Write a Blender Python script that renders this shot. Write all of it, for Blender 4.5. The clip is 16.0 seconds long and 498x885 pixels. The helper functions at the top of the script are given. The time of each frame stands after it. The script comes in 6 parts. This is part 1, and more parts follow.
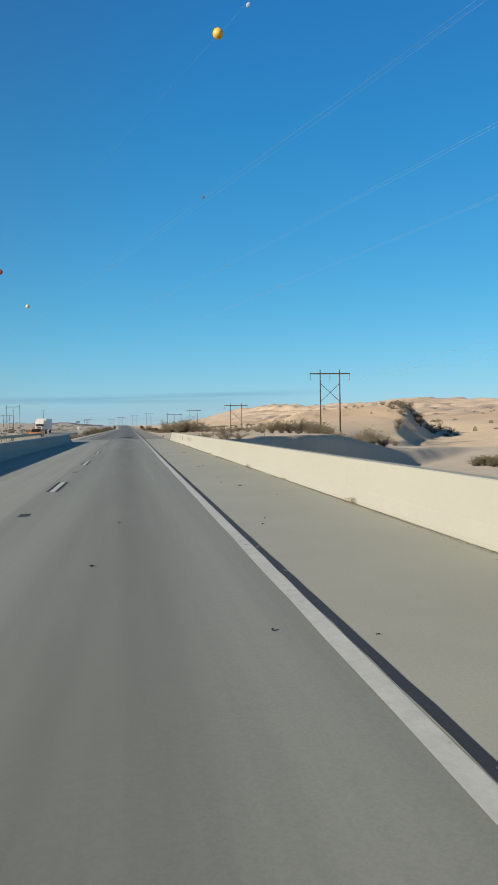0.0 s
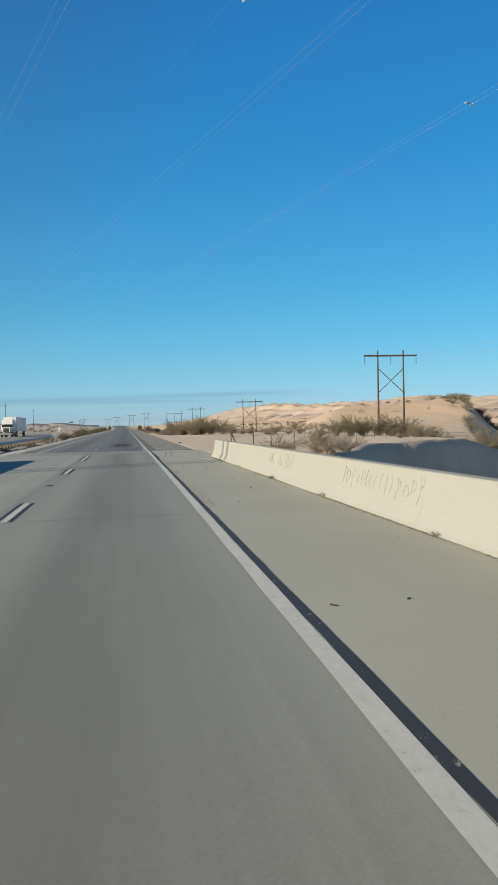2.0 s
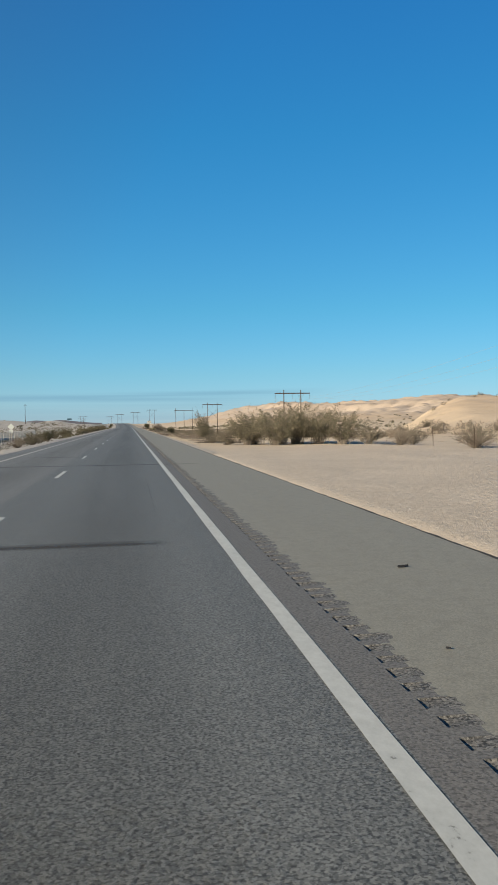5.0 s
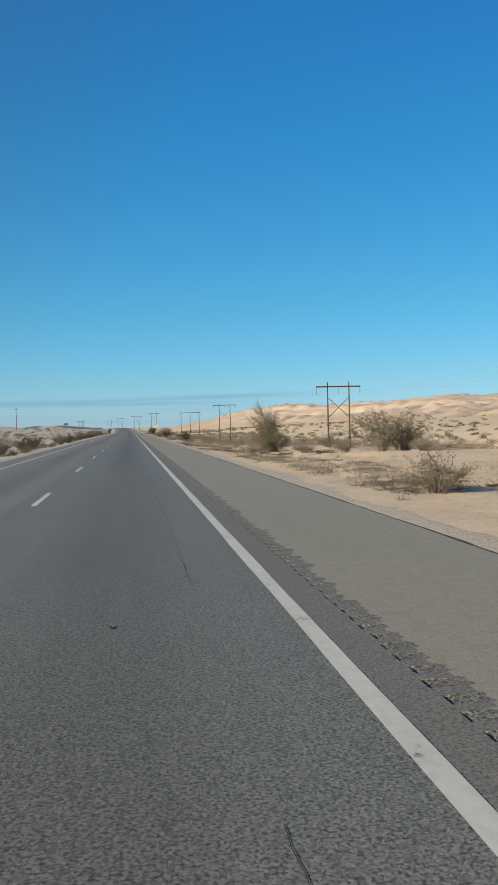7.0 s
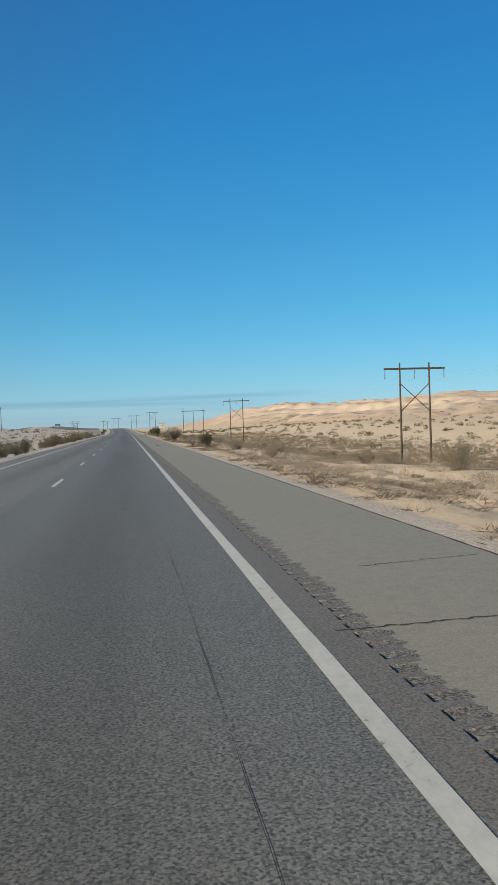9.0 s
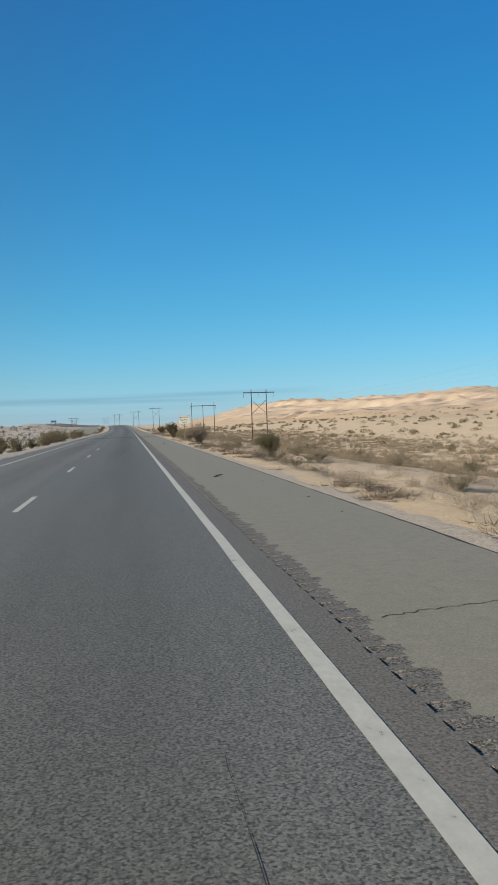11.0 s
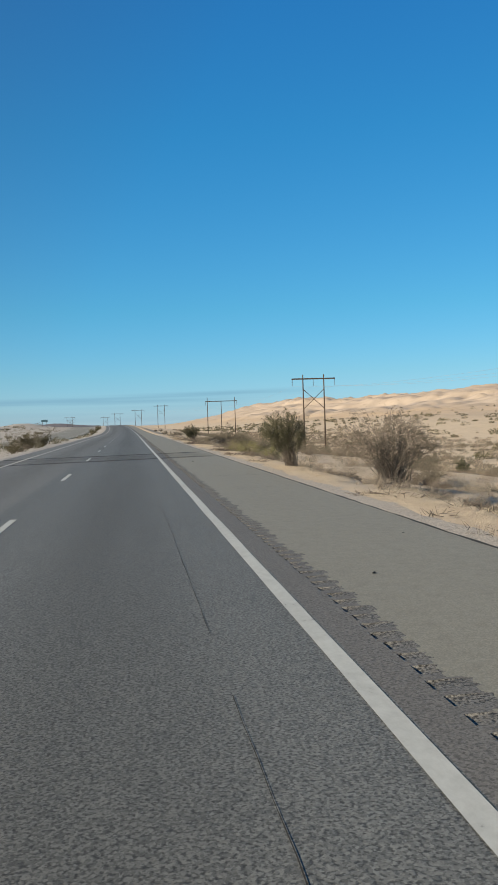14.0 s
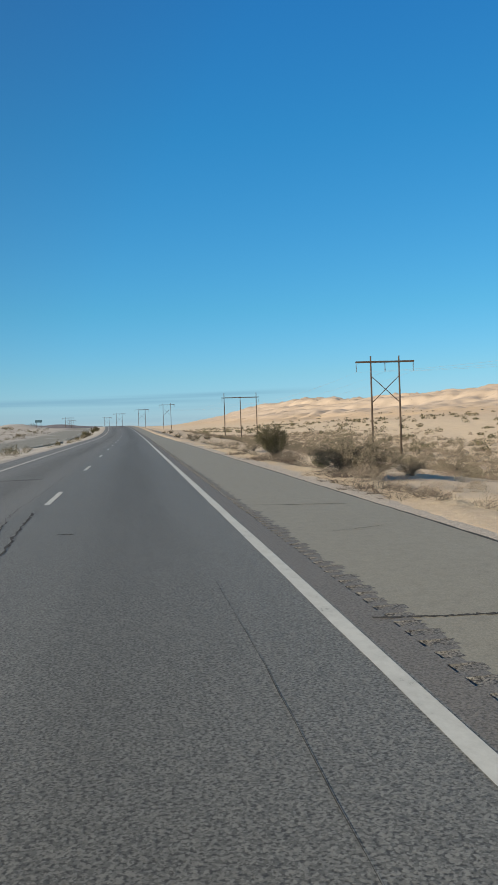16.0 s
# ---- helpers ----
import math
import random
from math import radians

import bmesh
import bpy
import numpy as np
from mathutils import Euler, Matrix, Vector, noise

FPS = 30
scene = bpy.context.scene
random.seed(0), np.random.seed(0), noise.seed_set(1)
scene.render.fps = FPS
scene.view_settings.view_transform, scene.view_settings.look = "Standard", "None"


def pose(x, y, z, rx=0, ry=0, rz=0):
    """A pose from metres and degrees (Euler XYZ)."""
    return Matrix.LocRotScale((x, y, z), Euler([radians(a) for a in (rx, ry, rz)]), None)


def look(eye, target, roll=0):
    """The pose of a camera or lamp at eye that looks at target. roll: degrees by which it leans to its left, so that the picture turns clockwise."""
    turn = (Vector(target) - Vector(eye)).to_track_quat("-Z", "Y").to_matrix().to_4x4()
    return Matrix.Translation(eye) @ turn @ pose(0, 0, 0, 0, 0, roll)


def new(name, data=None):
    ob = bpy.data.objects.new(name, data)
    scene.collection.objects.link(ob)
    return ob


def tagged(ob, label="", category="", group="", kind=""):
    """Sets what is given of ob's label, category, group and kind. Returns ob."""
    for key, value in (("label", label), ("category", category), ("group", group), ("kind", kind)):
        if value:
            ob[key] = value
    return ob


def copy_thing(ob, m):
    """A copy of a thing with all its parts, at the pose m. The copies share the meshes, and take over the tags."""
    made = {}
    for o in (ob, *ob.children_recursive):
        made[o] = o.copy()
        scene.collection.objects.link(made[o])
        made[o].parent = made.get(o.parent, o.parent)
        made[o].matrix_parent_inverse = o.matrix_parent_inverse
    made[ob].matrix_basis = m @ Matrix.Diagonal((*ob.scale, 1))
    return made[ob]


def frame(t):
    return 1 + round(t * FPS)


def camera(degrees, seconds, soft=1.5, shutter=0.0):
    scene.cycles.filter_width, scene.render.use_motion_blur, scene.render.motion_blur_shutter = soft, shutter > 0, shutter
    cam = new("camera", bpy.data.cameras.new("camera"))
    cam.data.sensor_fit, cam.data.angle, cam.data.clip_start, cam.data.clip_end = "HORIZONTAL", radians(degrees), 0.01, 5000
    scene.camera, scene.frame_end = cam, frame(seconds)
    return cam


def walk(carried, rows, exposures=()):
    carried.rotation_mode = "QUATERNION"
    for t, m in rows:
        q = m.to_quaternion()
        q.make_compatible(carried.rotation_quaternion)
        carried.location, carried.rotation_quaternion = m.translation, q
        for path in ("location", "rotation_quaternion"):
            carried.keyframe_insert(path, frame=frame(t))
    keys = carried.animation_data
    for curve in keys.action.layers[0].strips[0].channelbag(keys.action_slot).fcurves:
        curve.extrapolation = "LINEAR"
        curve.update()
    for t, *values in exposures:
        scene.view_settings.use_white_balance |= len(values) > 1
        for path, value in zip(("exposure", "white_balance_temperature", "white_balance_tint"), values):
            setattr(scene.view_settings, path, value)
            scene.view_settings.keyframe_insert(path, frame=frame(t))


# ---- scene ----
# The road runs along +y; x is across it, z = 0 is the deck at the start.
cam = camera(34.71, 16.0, 1.2)
EYE = 1.697
PATH = [
    (0, 0.000, 0.000, 88.690, 0.900, -8.550),
    (0.5, 0.086, 12.570, 88.650, 1.032, -8.539),
    (1, 0.141, 25.167, 88.664, 1.032, -8.613),
    (1.5, 0.063, 37.791, 88.693, 1.012, -8.734),
    (2, 0.205, 50.443, 88.664, 1.164, -8.781),
    (2.5, 0.491, 63.124, 88.688, 1.363, -8.735),
    (3, 0.548, 75.833, 88.608, 1.428, -8.734),
    (3.5, 0.439, 88.571, 88.630, 1.199, -8.803),
    (4, 0.163, 101.336, 88.598, 0.597, -8.974),
    (4.5, 0.257, 114.130, 88.555, 0.487, -8.765),
    (5, 0.315, 126.950, 88.592, 0.667, -8.532),
    (7.5, 0.163, 191.425, 88.818, 1.487, -8.559),
    (8, 0.180, 204.386, 88.704, 1.454, -8.661),
    (8.5, 0.266, 217.366, 88.664, 1.604, -8.643),
    (9, 0.280, 230.362, 88.769, 1.839, -8.704),
    (11.5, 0.362, 295.512, 88.534, 1.844, -8.574),
    (12, 0.308, 308.558, 88.536, 1.886, -8.573),
    (12.5, 0.318, 321.603, 88.494, 1.945, -8.531),
    (13, 0.327, 334.644, 88.509, 1.869, -8.584),
    (13.5, 0.278, 347.676, 88.536, 1.928, -8.539),
    (14, 0.209, 360.697, 88.560, 1.889, -8.489),
    (14.5, 0.086, 373.703, 88.691, 1.796, -8.391),
    (15, 0.036, 386.690, 88.611, 1.749, -8.409),
    (15.5, -0.040, 399.654, 88.675, 1.771, -8.338),
    (16, -0.049, 412.591, 88.623, 1.945, -8.310)]
walk(cam, [(t, pose(x, y, EYE, rx, ry, rz)) for t, x, y, rx, ry, rz in PATH],
     exposures=[(0.0, 0.6), (16.0, 0.6)])

# ---------------- light ----------------
SUN_AZ = math.atan2(-0.885, -0.466)          # from +y towards +x
SUN_EL = radians(20.0)
world = bpy.data.worlds.new("desert_sky")
scene.world = world
world.use_nodes = True
wn, wl = world.node_tree.nodes, world.node_tree.links
sky = wn.new("ShaderNodeTexSky")
sky.sky_type = 'NISHITA'
sky.sun_disc = False
sky.sun_elevation = SUN_EL
sky.sun_rotation = SUN_AZ
sky.altitude = 100
sky.air_density = 1.0
sky.dust_density = 0.1
sky.ozone_density = 4.0
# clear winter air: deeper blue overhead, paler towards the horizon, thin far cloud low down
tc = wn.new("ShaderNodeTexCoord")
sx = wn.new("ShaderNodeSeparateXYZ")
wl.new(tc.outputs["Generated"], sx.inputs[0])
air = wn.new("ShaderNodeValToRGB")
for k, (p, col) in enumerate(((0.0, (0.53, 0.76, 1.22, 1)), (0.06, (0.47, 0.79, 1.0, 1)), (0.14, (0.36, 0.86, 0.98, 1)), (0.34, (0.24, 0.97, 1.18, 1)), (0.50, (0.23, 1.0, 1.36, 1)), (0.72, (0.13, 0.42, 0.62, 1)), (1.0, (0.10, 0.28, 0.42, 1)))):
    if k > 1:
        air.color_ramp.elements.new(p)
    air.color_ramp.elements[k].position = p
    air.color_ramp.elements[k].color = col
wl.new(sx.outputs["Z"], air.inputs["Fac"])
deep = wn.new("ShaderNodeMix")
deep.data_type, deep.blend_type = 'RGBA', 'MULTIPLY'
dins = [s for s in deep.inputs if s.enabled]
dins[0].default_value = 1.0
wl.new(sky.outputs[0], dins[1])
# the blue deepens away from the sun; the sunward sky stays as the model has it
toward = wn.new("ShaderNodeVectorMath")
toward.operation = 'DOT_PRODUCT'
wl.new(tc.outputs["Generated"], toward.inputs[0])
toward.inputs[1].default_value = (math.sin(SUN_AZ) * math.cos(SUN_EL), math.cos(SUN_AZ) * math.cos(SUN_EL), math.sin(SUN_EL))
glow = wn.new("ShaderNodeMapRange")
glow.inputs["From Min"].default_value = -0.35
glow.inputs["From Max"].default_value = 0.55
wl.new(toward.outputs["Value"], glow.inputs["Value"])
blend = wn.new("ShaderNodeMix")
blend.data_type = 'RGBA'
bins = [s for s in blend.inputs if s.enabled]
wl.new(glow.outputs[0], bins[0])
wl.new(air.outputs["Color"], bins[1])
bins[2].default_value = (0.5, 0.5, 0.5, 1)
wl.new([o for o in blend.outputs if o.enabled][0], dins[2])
# one long thin bank of cloud low over the horizon, rising a little to the right and thinning out
tilt = wn.new("ShaderNodeMath")
tilt.operation = 'MULTIPLY_ADD'
wl.new(sx.outputs["X"], tilt.inputs[0])
tilt.inputs[1].default_value = -0.016
wl.new(sx.outputs["Z"], tilt.inputs[2])
level = wn.new("ShaderNodeMapRange")
level.inputs["From Max"].default_value = 0.06
wl.new(tilt.outputs[0], level.inputs["Value"])
bank = wn.new("ShaderNodeValToRGB")
for k, (p, v) in enumerate(((0.0, 0.25), (0.20, 0.42), (0.33, 0.30), (0.46, 0.45), (0.52, 1.0), (0.60, 0.95), (0.68, 0.0))):
    if k > 1:
        bank.color_ramp.elements.new(p)
    bank.color_ramp.elements[k].position = p
    bank.color_ramp.elements[k].color = (v, v, v, 1)
wl.new(level.outputs[0], bank.inputs["Fac"])
stretch = wn.new("ShaderNodeMapping")
stretch.inputs["Scale"].default_value = (1.0, 1.0, 60.0)
wl.new(tc.outputs["Generated"], stretch.inputs["Vector"])
veil = wn.new("ShaderNodeTexNoise")
veil.inputs["Scale"].default_value = 3.0
veil.inputs["Detail"].default_value = 5.0
wl.new(stretch.outputs["Vector"], veil.inputs["Vector"])
thick = wn.new("ShaderNodeMapRange")
thick.inputs["From Min"].default_value = 0.30
thick.inputs["From Max"].default_value = 0.60
thick.inputs["To Max"].default_value = 0.50
wl.new(veil.outputs["Fac"], thick.inputs["Value"])
fade = wn.new("ShaderNodeMapRange")
fade.inputs["From Min"].default_value = 0.26
fade.inputs["From Max"].default_value = 0.12
wl.new(sx.outputs["X"], fade.inputs["Value"])
cover = wn.new("ShaderNodeMath")
cover.operation = 'MULTIPLY'
wl.new(thick.outputs[0], cover.inputs[0])
wl.new(bank.outputs["Color"], cover.inputs[1])
cover2 = wn.new("ShaderNodeMath")
cover2.operation = 'MULTIPLY'
wl.new(cover.outputs[0], cover2.inputs[0])
wl.new(fade.outputs[0], cover2.inputs[1])
cloud = wn.new("ShaderNodeMix")
cloud.data_type = 'RGBA'
cins = [s for s in cloud.inputs if s.enabled]
wl.new(cover2.outputs[0], cins[0])
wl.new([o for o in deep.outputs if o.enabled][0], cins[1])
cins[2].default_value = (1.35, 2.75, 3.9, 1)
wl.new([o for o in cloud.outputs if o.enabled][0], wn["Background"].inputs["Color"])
# the sky is a little brighter on the sunward side of the road
across = wn.new("ShaderNodeMapRange")
across.inputs["From Min"].default_value = -0.25
across.inputs["From Max"].default_value = 0.45
across.inputs["To Min"].default_value = 0.092
across.inputs["To Max"].default_value = 0.074
wl.new(sx.outputs["X"], across.inputs["Value"])
wl.new(across.outputs[0], wn["Background"].inputs["Strength"])

sun_data = bpy.data.lights.new("sun", 'SUN')
sun_data.energy = 5.0
sun_data.angle = radians(1.1)
sun_data.color = (1.0, 0.865, 0.68)
sun = new("sun", sun_data)
sun_dir = Vector((math.sin(SUN_AZ) * math.cos(SUN_EL), math.cos(SUN_AZ) * math.cos(SUN_EL), math.sin(SUN_EL)))
sun.matrix_world = look(sun_dir * 100, (0, 0, 0))


# ---------------- materials ----------------
def shader(name):
    m = bpy.data.materials.new(name)
    m.use_nodes = True
    nt = m.node_tree
    return m, nt.nodes, nt.links, nt.nodes["Principled BSDF"]


def coords(nodes, links, stretch):
    tc = nodes.new("ShaderNodeTexCoord")
    mp = nodes.new("ShaderNodeMapping")
    mp.inputs["Scale"].default_value = stretch
    links.new(tc.outputs["Object"], mp.inputs["Vector"])
    return mp.outputs["Vector"]


def noise_node(nodes, links, vec, scale, detail=5.0, rough=0.6):
    n = nodes.new("ShaderNodeTexNoise")
    n.inputs["Scale"].default_value = scale
    n.inputs["Detail"].default_value = detail
    n.inputs["Roughness"].default_value = rough
    links.new(vec, n.inputs["Vector"])
    return n.outputs["Fac"]


def ramp(nodes, links, fac, stops):
    r = nodes.new("ShaderNodeValToRGB")
    e = r.color_ramp.elements
    while len(e) < len(stops):
        e.new(0.5)
    for k, (pos, col) in enumerate(stops):
        e[k].position = pos
        e[k].color = (*col, 1) if len(col) == 3 else col
    links.new(fac, r.inputs["Fac"])
    return r.outputs["Color"]


def mixed(nodes, links, fac, a, b, how='MIX'):
    m = nodes.new("ShaderNodeMix")
    m.data_type = 'RGBA'
    m.blend_type = how
    ins = [s for s in m.inputs if s.enabled]
    for s, v in zip(ins, (fac, a, b)):
        if isinstance(v, (int, float)):
            s.default_value = v
        elif isinstance(v, tuple):
            s.default_value = (*v, 1)
        else:
            links.new(v, s)
    return [o for o in m.outputs if o.enabled][0]


def relief(nodes, links, bsdf, height, strength, distance):
    b = nodes.new("ShaderNodeBump")
    b.inputs["Strength"].default_value = strength
    b.inputs["Distance"].default_value = distance
    links.new(height, b.inputs["Height"])
    links.new(b.outputs["Normal"], bsdf.inputs["Normal"])


def surface(name, dark, light, rough=0.85, fine=30.0, broad=0.6, stretch=(1, 1, 1), bump=0.3, depth=0.01, stain=None, metal=0.0, per_object=0.0):
    """Two scales of noise between a dark and a light tone, with relief from the fine one."""
    m, n, l, b = shader(name)
    v = coords(n, l, stretch)
    f1 = noise_node(n, l, v, fine)
    f2 = noise_node(n, l, v, broad, 4.0)
    c1 = ramp(n, l, f1, [(0.3, dark), (0.7, light)])
    mid = tuple(0.5 * (a + c) for a, c in zip(dark, light))
    c2 = ramp(n, l, f2, [(0.35, stain or tuple(0.85 * c for c in mid)), (0.65, mid)])
    col = mixed(n, l, 0.5, c1, c2)
    if per_object:
        oi = n.new("ShaderNodeObjectInfo")
        tone = ramp(n, l, oi.outputs["Random"], [(0.0, (1 - per_object,) * 3), (1.0, (1 + per_object,) * 3)])
        col = mixed(n, l, 1.0, col, tone, 'MULTIPLY')
    l.new(col, b.inputs["Base Color"])
    b.inputs["Roughness"].default_value = rough
    b.inputs["Metallic"].default_value = metal
    relief(n, l, b, f1, bump, depth)
    return m


def asphalt(name, dark, light, patch, chip=95.0, streak=0.5, relief_by=0.35, chip_by=0.58, fine_by=0.2, pit=34.0, pits=0.0, rough=0.72, spec=0.45):
    """Stone chips in binder, streaks along the lane, old patches and stains."""
    m, n, l, b = shader(name)
    v = coords(n, l, (1, 1, 1))
    vor = n.new("ShaderNodeTexVoronoi")
    vor.inputs["Scale"].default_value = chip
    l.new(v, vor.inputs["Vector"])
    chips = ramp(n, l, vor.outputs["Color"], [(0.2, dark), (0.8, light)])
    vs = coords(n, l, (1.0, 0.015, 1))
    lane = noise_node(n, l, vs, 1.6, 4.0)
    big = noise_node(n, l, v, 0.25, 6.0, 0.65)
    fine = noise_node(n, l, v, 8.0, 6.0, 0.7)
    mid = tuple(0.5 * (a + c) for a, c in zip(dark, light))
    tone = mixed(n, l, streak, ramp(n, l, big, [(0.3, patch), (0.7, mid)]), ramp(n, l, lane, [(0.35, tuple(0.78 * c for c in mid)), (0.65, tuple(1.15 * c for c in mid))]))
    tone = mixed(n, l, fine_by, tone, ramp(n, l, fine, [(0.35, dark), (0.65, light)]))
    col = mixed(n, l, chip_by, tone, chips)
    # gaps between the stones, where the binder has worn away
    gap = noise_node(n, l, v, pit, 2.0, 0.5)
    hole = ramp(n, l, gap, [(0.36, (pits,) * 3), (0.50, (0, 0, 0))])
    col = mixed(n, l, hole, col, tuple(0.32 * c for c in dark))
    l.new(col, b.inputs["Base Color"])
    b.inputs["Roughness"].default_value = rough
    b.inputs["Specular IOR Level"].default_value = spec
    relief(n, l, b, gap, relief_by, 0.010)
    return m


def worn_paint(name, paint, under, wear=0.42):
    m, n, l, b = shader(name)
    v = coords(n, l, (1, 0.6, 1))
    f = noise_node(n, l, v, 9.0, 8.0, 0.75)
    g = noise_node(n, l, v, 1.1, 3.0)
    k = n.new("ShaderNodeMath")
    k.operation = 'ADD'
    l.new(f, k.inputs[0])
    k2 = n.new("ShaderNodeMath")
    k2.operation = 'MULTIPLY'
    k2.inputs[1].default_value = 0.5
    l.new(g, k2.inputs[0])
    l.new(k2.outputs[0], k.inputs[1])
    dim = tuple(0.82 * c for c in paint)
    l.new(ramp(n, l, k.outputs[0], [(wear, under), (wear + 0.06, dim), (wear + 0.35, paint)]), b.inputs["Base Color"])
    b.inputs["Roughness"].default_value = 0.7
    relief(n, l, b, f, 0.2, 0.003)
    return m


def smear(name, colour, low, high, scale, stretch, most=1.0, soft=False, pool=False):
    """A stain, mark or band that is broken up: opaque in its heart, letting the road through elsewhere."""
    m, n, l, b = shader(name)
    v = coords(n, l, stretch)
    f = noise_node(n, l, v, scale, 6.0, 0.7)
    b.inputs["Base Color"].default_value = (*colour, 1)
    b.inputs["Roughness"].default_value = 0.9
    r = ramp(n, l, f, [(low, (0, 0, 0)), (high, (most,) * 3)])
    if soft:
        uv = n.new("ShaderNodeUVMap")
        sp = n.new("ShaderNodeSeparateXYZ")
        l.new(uv.outputs[0], sp.inputs[0])
        side = ramp(n, l, sp.outputs["Y"], [(0.0, (0, 0, 0)), (0.35, (1, 1, 1)), (0.65, (1, 1, 1)), (1.0, (0, 0, 0))])
        end = ramp(n, l, sp.outputs["X"], [(0.0, (0, 0, 0) if pool else (1, 1, 1)), (0.4 if pool else 0.05, (1, 1, 1)), (0.6 if pool else 0.93, (1, 1, 1)), (1.0, (0, 0, 0))])
        r = mixed(n, l, 1.0, mixed(n, l, 1.0, r, side, 'MULTIPLY'), end, 'MULTIPLY')
    l.new(r, b.inputs["Alpha"])
    return m


M_ASPHALT = asphalt("old_lane_asphalt", (0.044, 0.046, 0.042), (0.266, 0.274, 0.250), (0.098, 0.101, 0.092), 66.0, 0.6, 0.2, chip_by=0.50, fine_by=0.16, pit=46.0, pits=0.75, rough=0.68, spec=0.65)
M_ASPHALT_PALE = asphalt("bleached_lane_asphalt", (0.072, 0.074, 0.070), (0.295, 0.299, 0.274), (0.124, 0.127, 0.117), 66.0, 0.6, 0.18, chip_by=0.48, fine_by=0.14, pit=50.0, pits=0.6, rough=0.7, spec=0.55)
M_SHOULDER = asphalt("pale_shoulder_asphalt", (0.170, 0.163, 0.127), (0.310, 0.296, 0.232), (0.209, 0.200, 0.156), 80.0, 0.3, 0.10, fine_by=0.25, pit=5.0, pits=0.10, rough=0.68, spec=0.65)
M_RUMBLE = asphalt("rumble_asphalt", (0.094, 0.091, 0.082), (0.226, 0.218, 0.196), (0.134, 0.129, 0.115), 72.0, 0.2, 0.2, fine_by=0.15, pit=40.0, pits=0.6, spec=0.5)
M_GROOVE = asphalt("milled_groove_asphalt", (0.060, 0.059, 0.053), (0.240, 0.234, 0.210), (0.126, 0.122, 0.108), 66.0, 0.1, 0.4, chip_by=0.75, fine_by=0.1, pit=44.0, pits=0.95)
# near-black: the broken edge plus the drop-off's shade, put into one colour
M_LIP_SHADE = surface("broken_edge_with_shade", (0.012, 0.012, 0.011), (0.040, 0.038, 0.035), 0.95, 30, 2)
M_DECK = surface("bridge_deck_concrete", (0.296, 0.308, 0.262), (0.384, 0.396, 0.338), 0.8, 45.0, 0.35, (1, 0.7, 1), 0.03, 0.003, (0.272, 0.282, 0.242))
M_DECK_LANE = asphalt("worn_lane_concrete", (0.186, 0.197, 0.176), (0.284, 0.300, 0.266), (0.176, 0.186, 0.164), 60.0, 0.7, 0.02, 0.22, 0.06)
M_DECK_LEFT = asphalt("pale_lane_concrete", (0.235, 0.244, 0.216), (0.345, 0.356, 0.314), (0.226, 0.234, 0.205), 60.0, 0.6, 0.02, 0.22, 0.06)
M_PATCH = surface("patched_lane_concrete", (0.205, 0.212, 0.190), (0.290, 0.298, 0.266), 0.8, 45.0, 0.5, (0.3, 0.9, 1), 0.12, 0.003, (0.180, 0.186, 0.166))
M_BARRIER = surface("sunlit_barrier_concrete", (0.301, 0.310, 0.277), (0.324, 0.333, 0.297), 0.85, 10.0, 0.4, (1, 0.5, 1), 0.05, 0.003, (0.285, 0.291, 0.258))
M_WHITE = worn_paint("white_road_paint", (0.509, 0.529, 0.495), (0.154, 0.156, 0.142), 0.54)
M_WHITE_OLD = smear("old_white_road_paint", (0.44, 0.445, 0.415), 0.30, 0.52, 5.0, (1.2, 0.5, 1), 0.85)
M_YELLOW = worn_paint("bleached_yellow_paint", (0.500, 0.488, 0.436), (0.180, 0.174, 0.160))
M_BLACK = worn_paint("black_contrast_paint", (0.030, 0.033, 0.038), (0.30, 0.29, 0.26), 0.57)
M_SCAR = surface("spalled_concrete", (0.056, 0.053, 0.046), (0.236, 0.224, 0.196), 0.95, 48.0, 7.0, (1, 1, 1), 0.6, 0.015)
M_SPALL = smear("spalled_edge", (0.416, 0.400, 0.344), 0.50, 0.57, 13.0, (1.0, 0.5, 1))
M_SPALL_DARK = smear("spalled_edge_pits", (0.09, 0.086, 0.075), 0.585, 0.66, 9.0, (1.3, 0.8, 1), 0.8)
M_CRACK = surface("open_crack", (0.018, 0.017, 0.015), (0.058, 0.055, 0.050), 0.95, 30, 2)
M_SKID = smear("tyre_rubber_mark", (0.022, 0.021, 0.020), 0.36, 0.70, 5.0, (6, 0.25, 1), 0.75, True)
# dark tones for the bands that cross the pavement, streaky along their length
M_BAND = smear("streaky_dark_tone", (0.045, 0.045, 0.046), 0.28, 0.62, 1.4, (0.10, 2.4, 1), 0.75, True)
M_BAND_THIN = smear("faint_dark_tone", (0.06, 0.06, 0.058), 0.25, 0.6, 1.0, (0.10, 1.2, 1), 0.2, True)
M_OIL = smear("spilt_oil_stain", (0.030, 0.030, 0.031), 0.10, 0.55, 0.8, (0.5, 0.2, 1), 0.62, True, True)
M_WEAR_DECK = smear("oil_darkened_deck", (0.110, 0.124, 0.124), 0.15, 0.60, 0.7, (0.6, 0.05, 1), 0.22, True)
M_WEAR = smear("oil_darkened_lane", (0.035, 0.036, 0.037), 0.22, 0.60, 0.7, (0.6, 0.04, 1), 0.15, True)
M_LITTER = surface("blue_plastic_litter", (0.025, 0.060, 0.165), (0.175, 0.225, 0.330), 0.4, 9, 3)
M_RUBBER = surface("tyre_shred", (0.012, 0.012, 0.012), (0.03, 0.03, 0.03), 0.8, 40, 4)
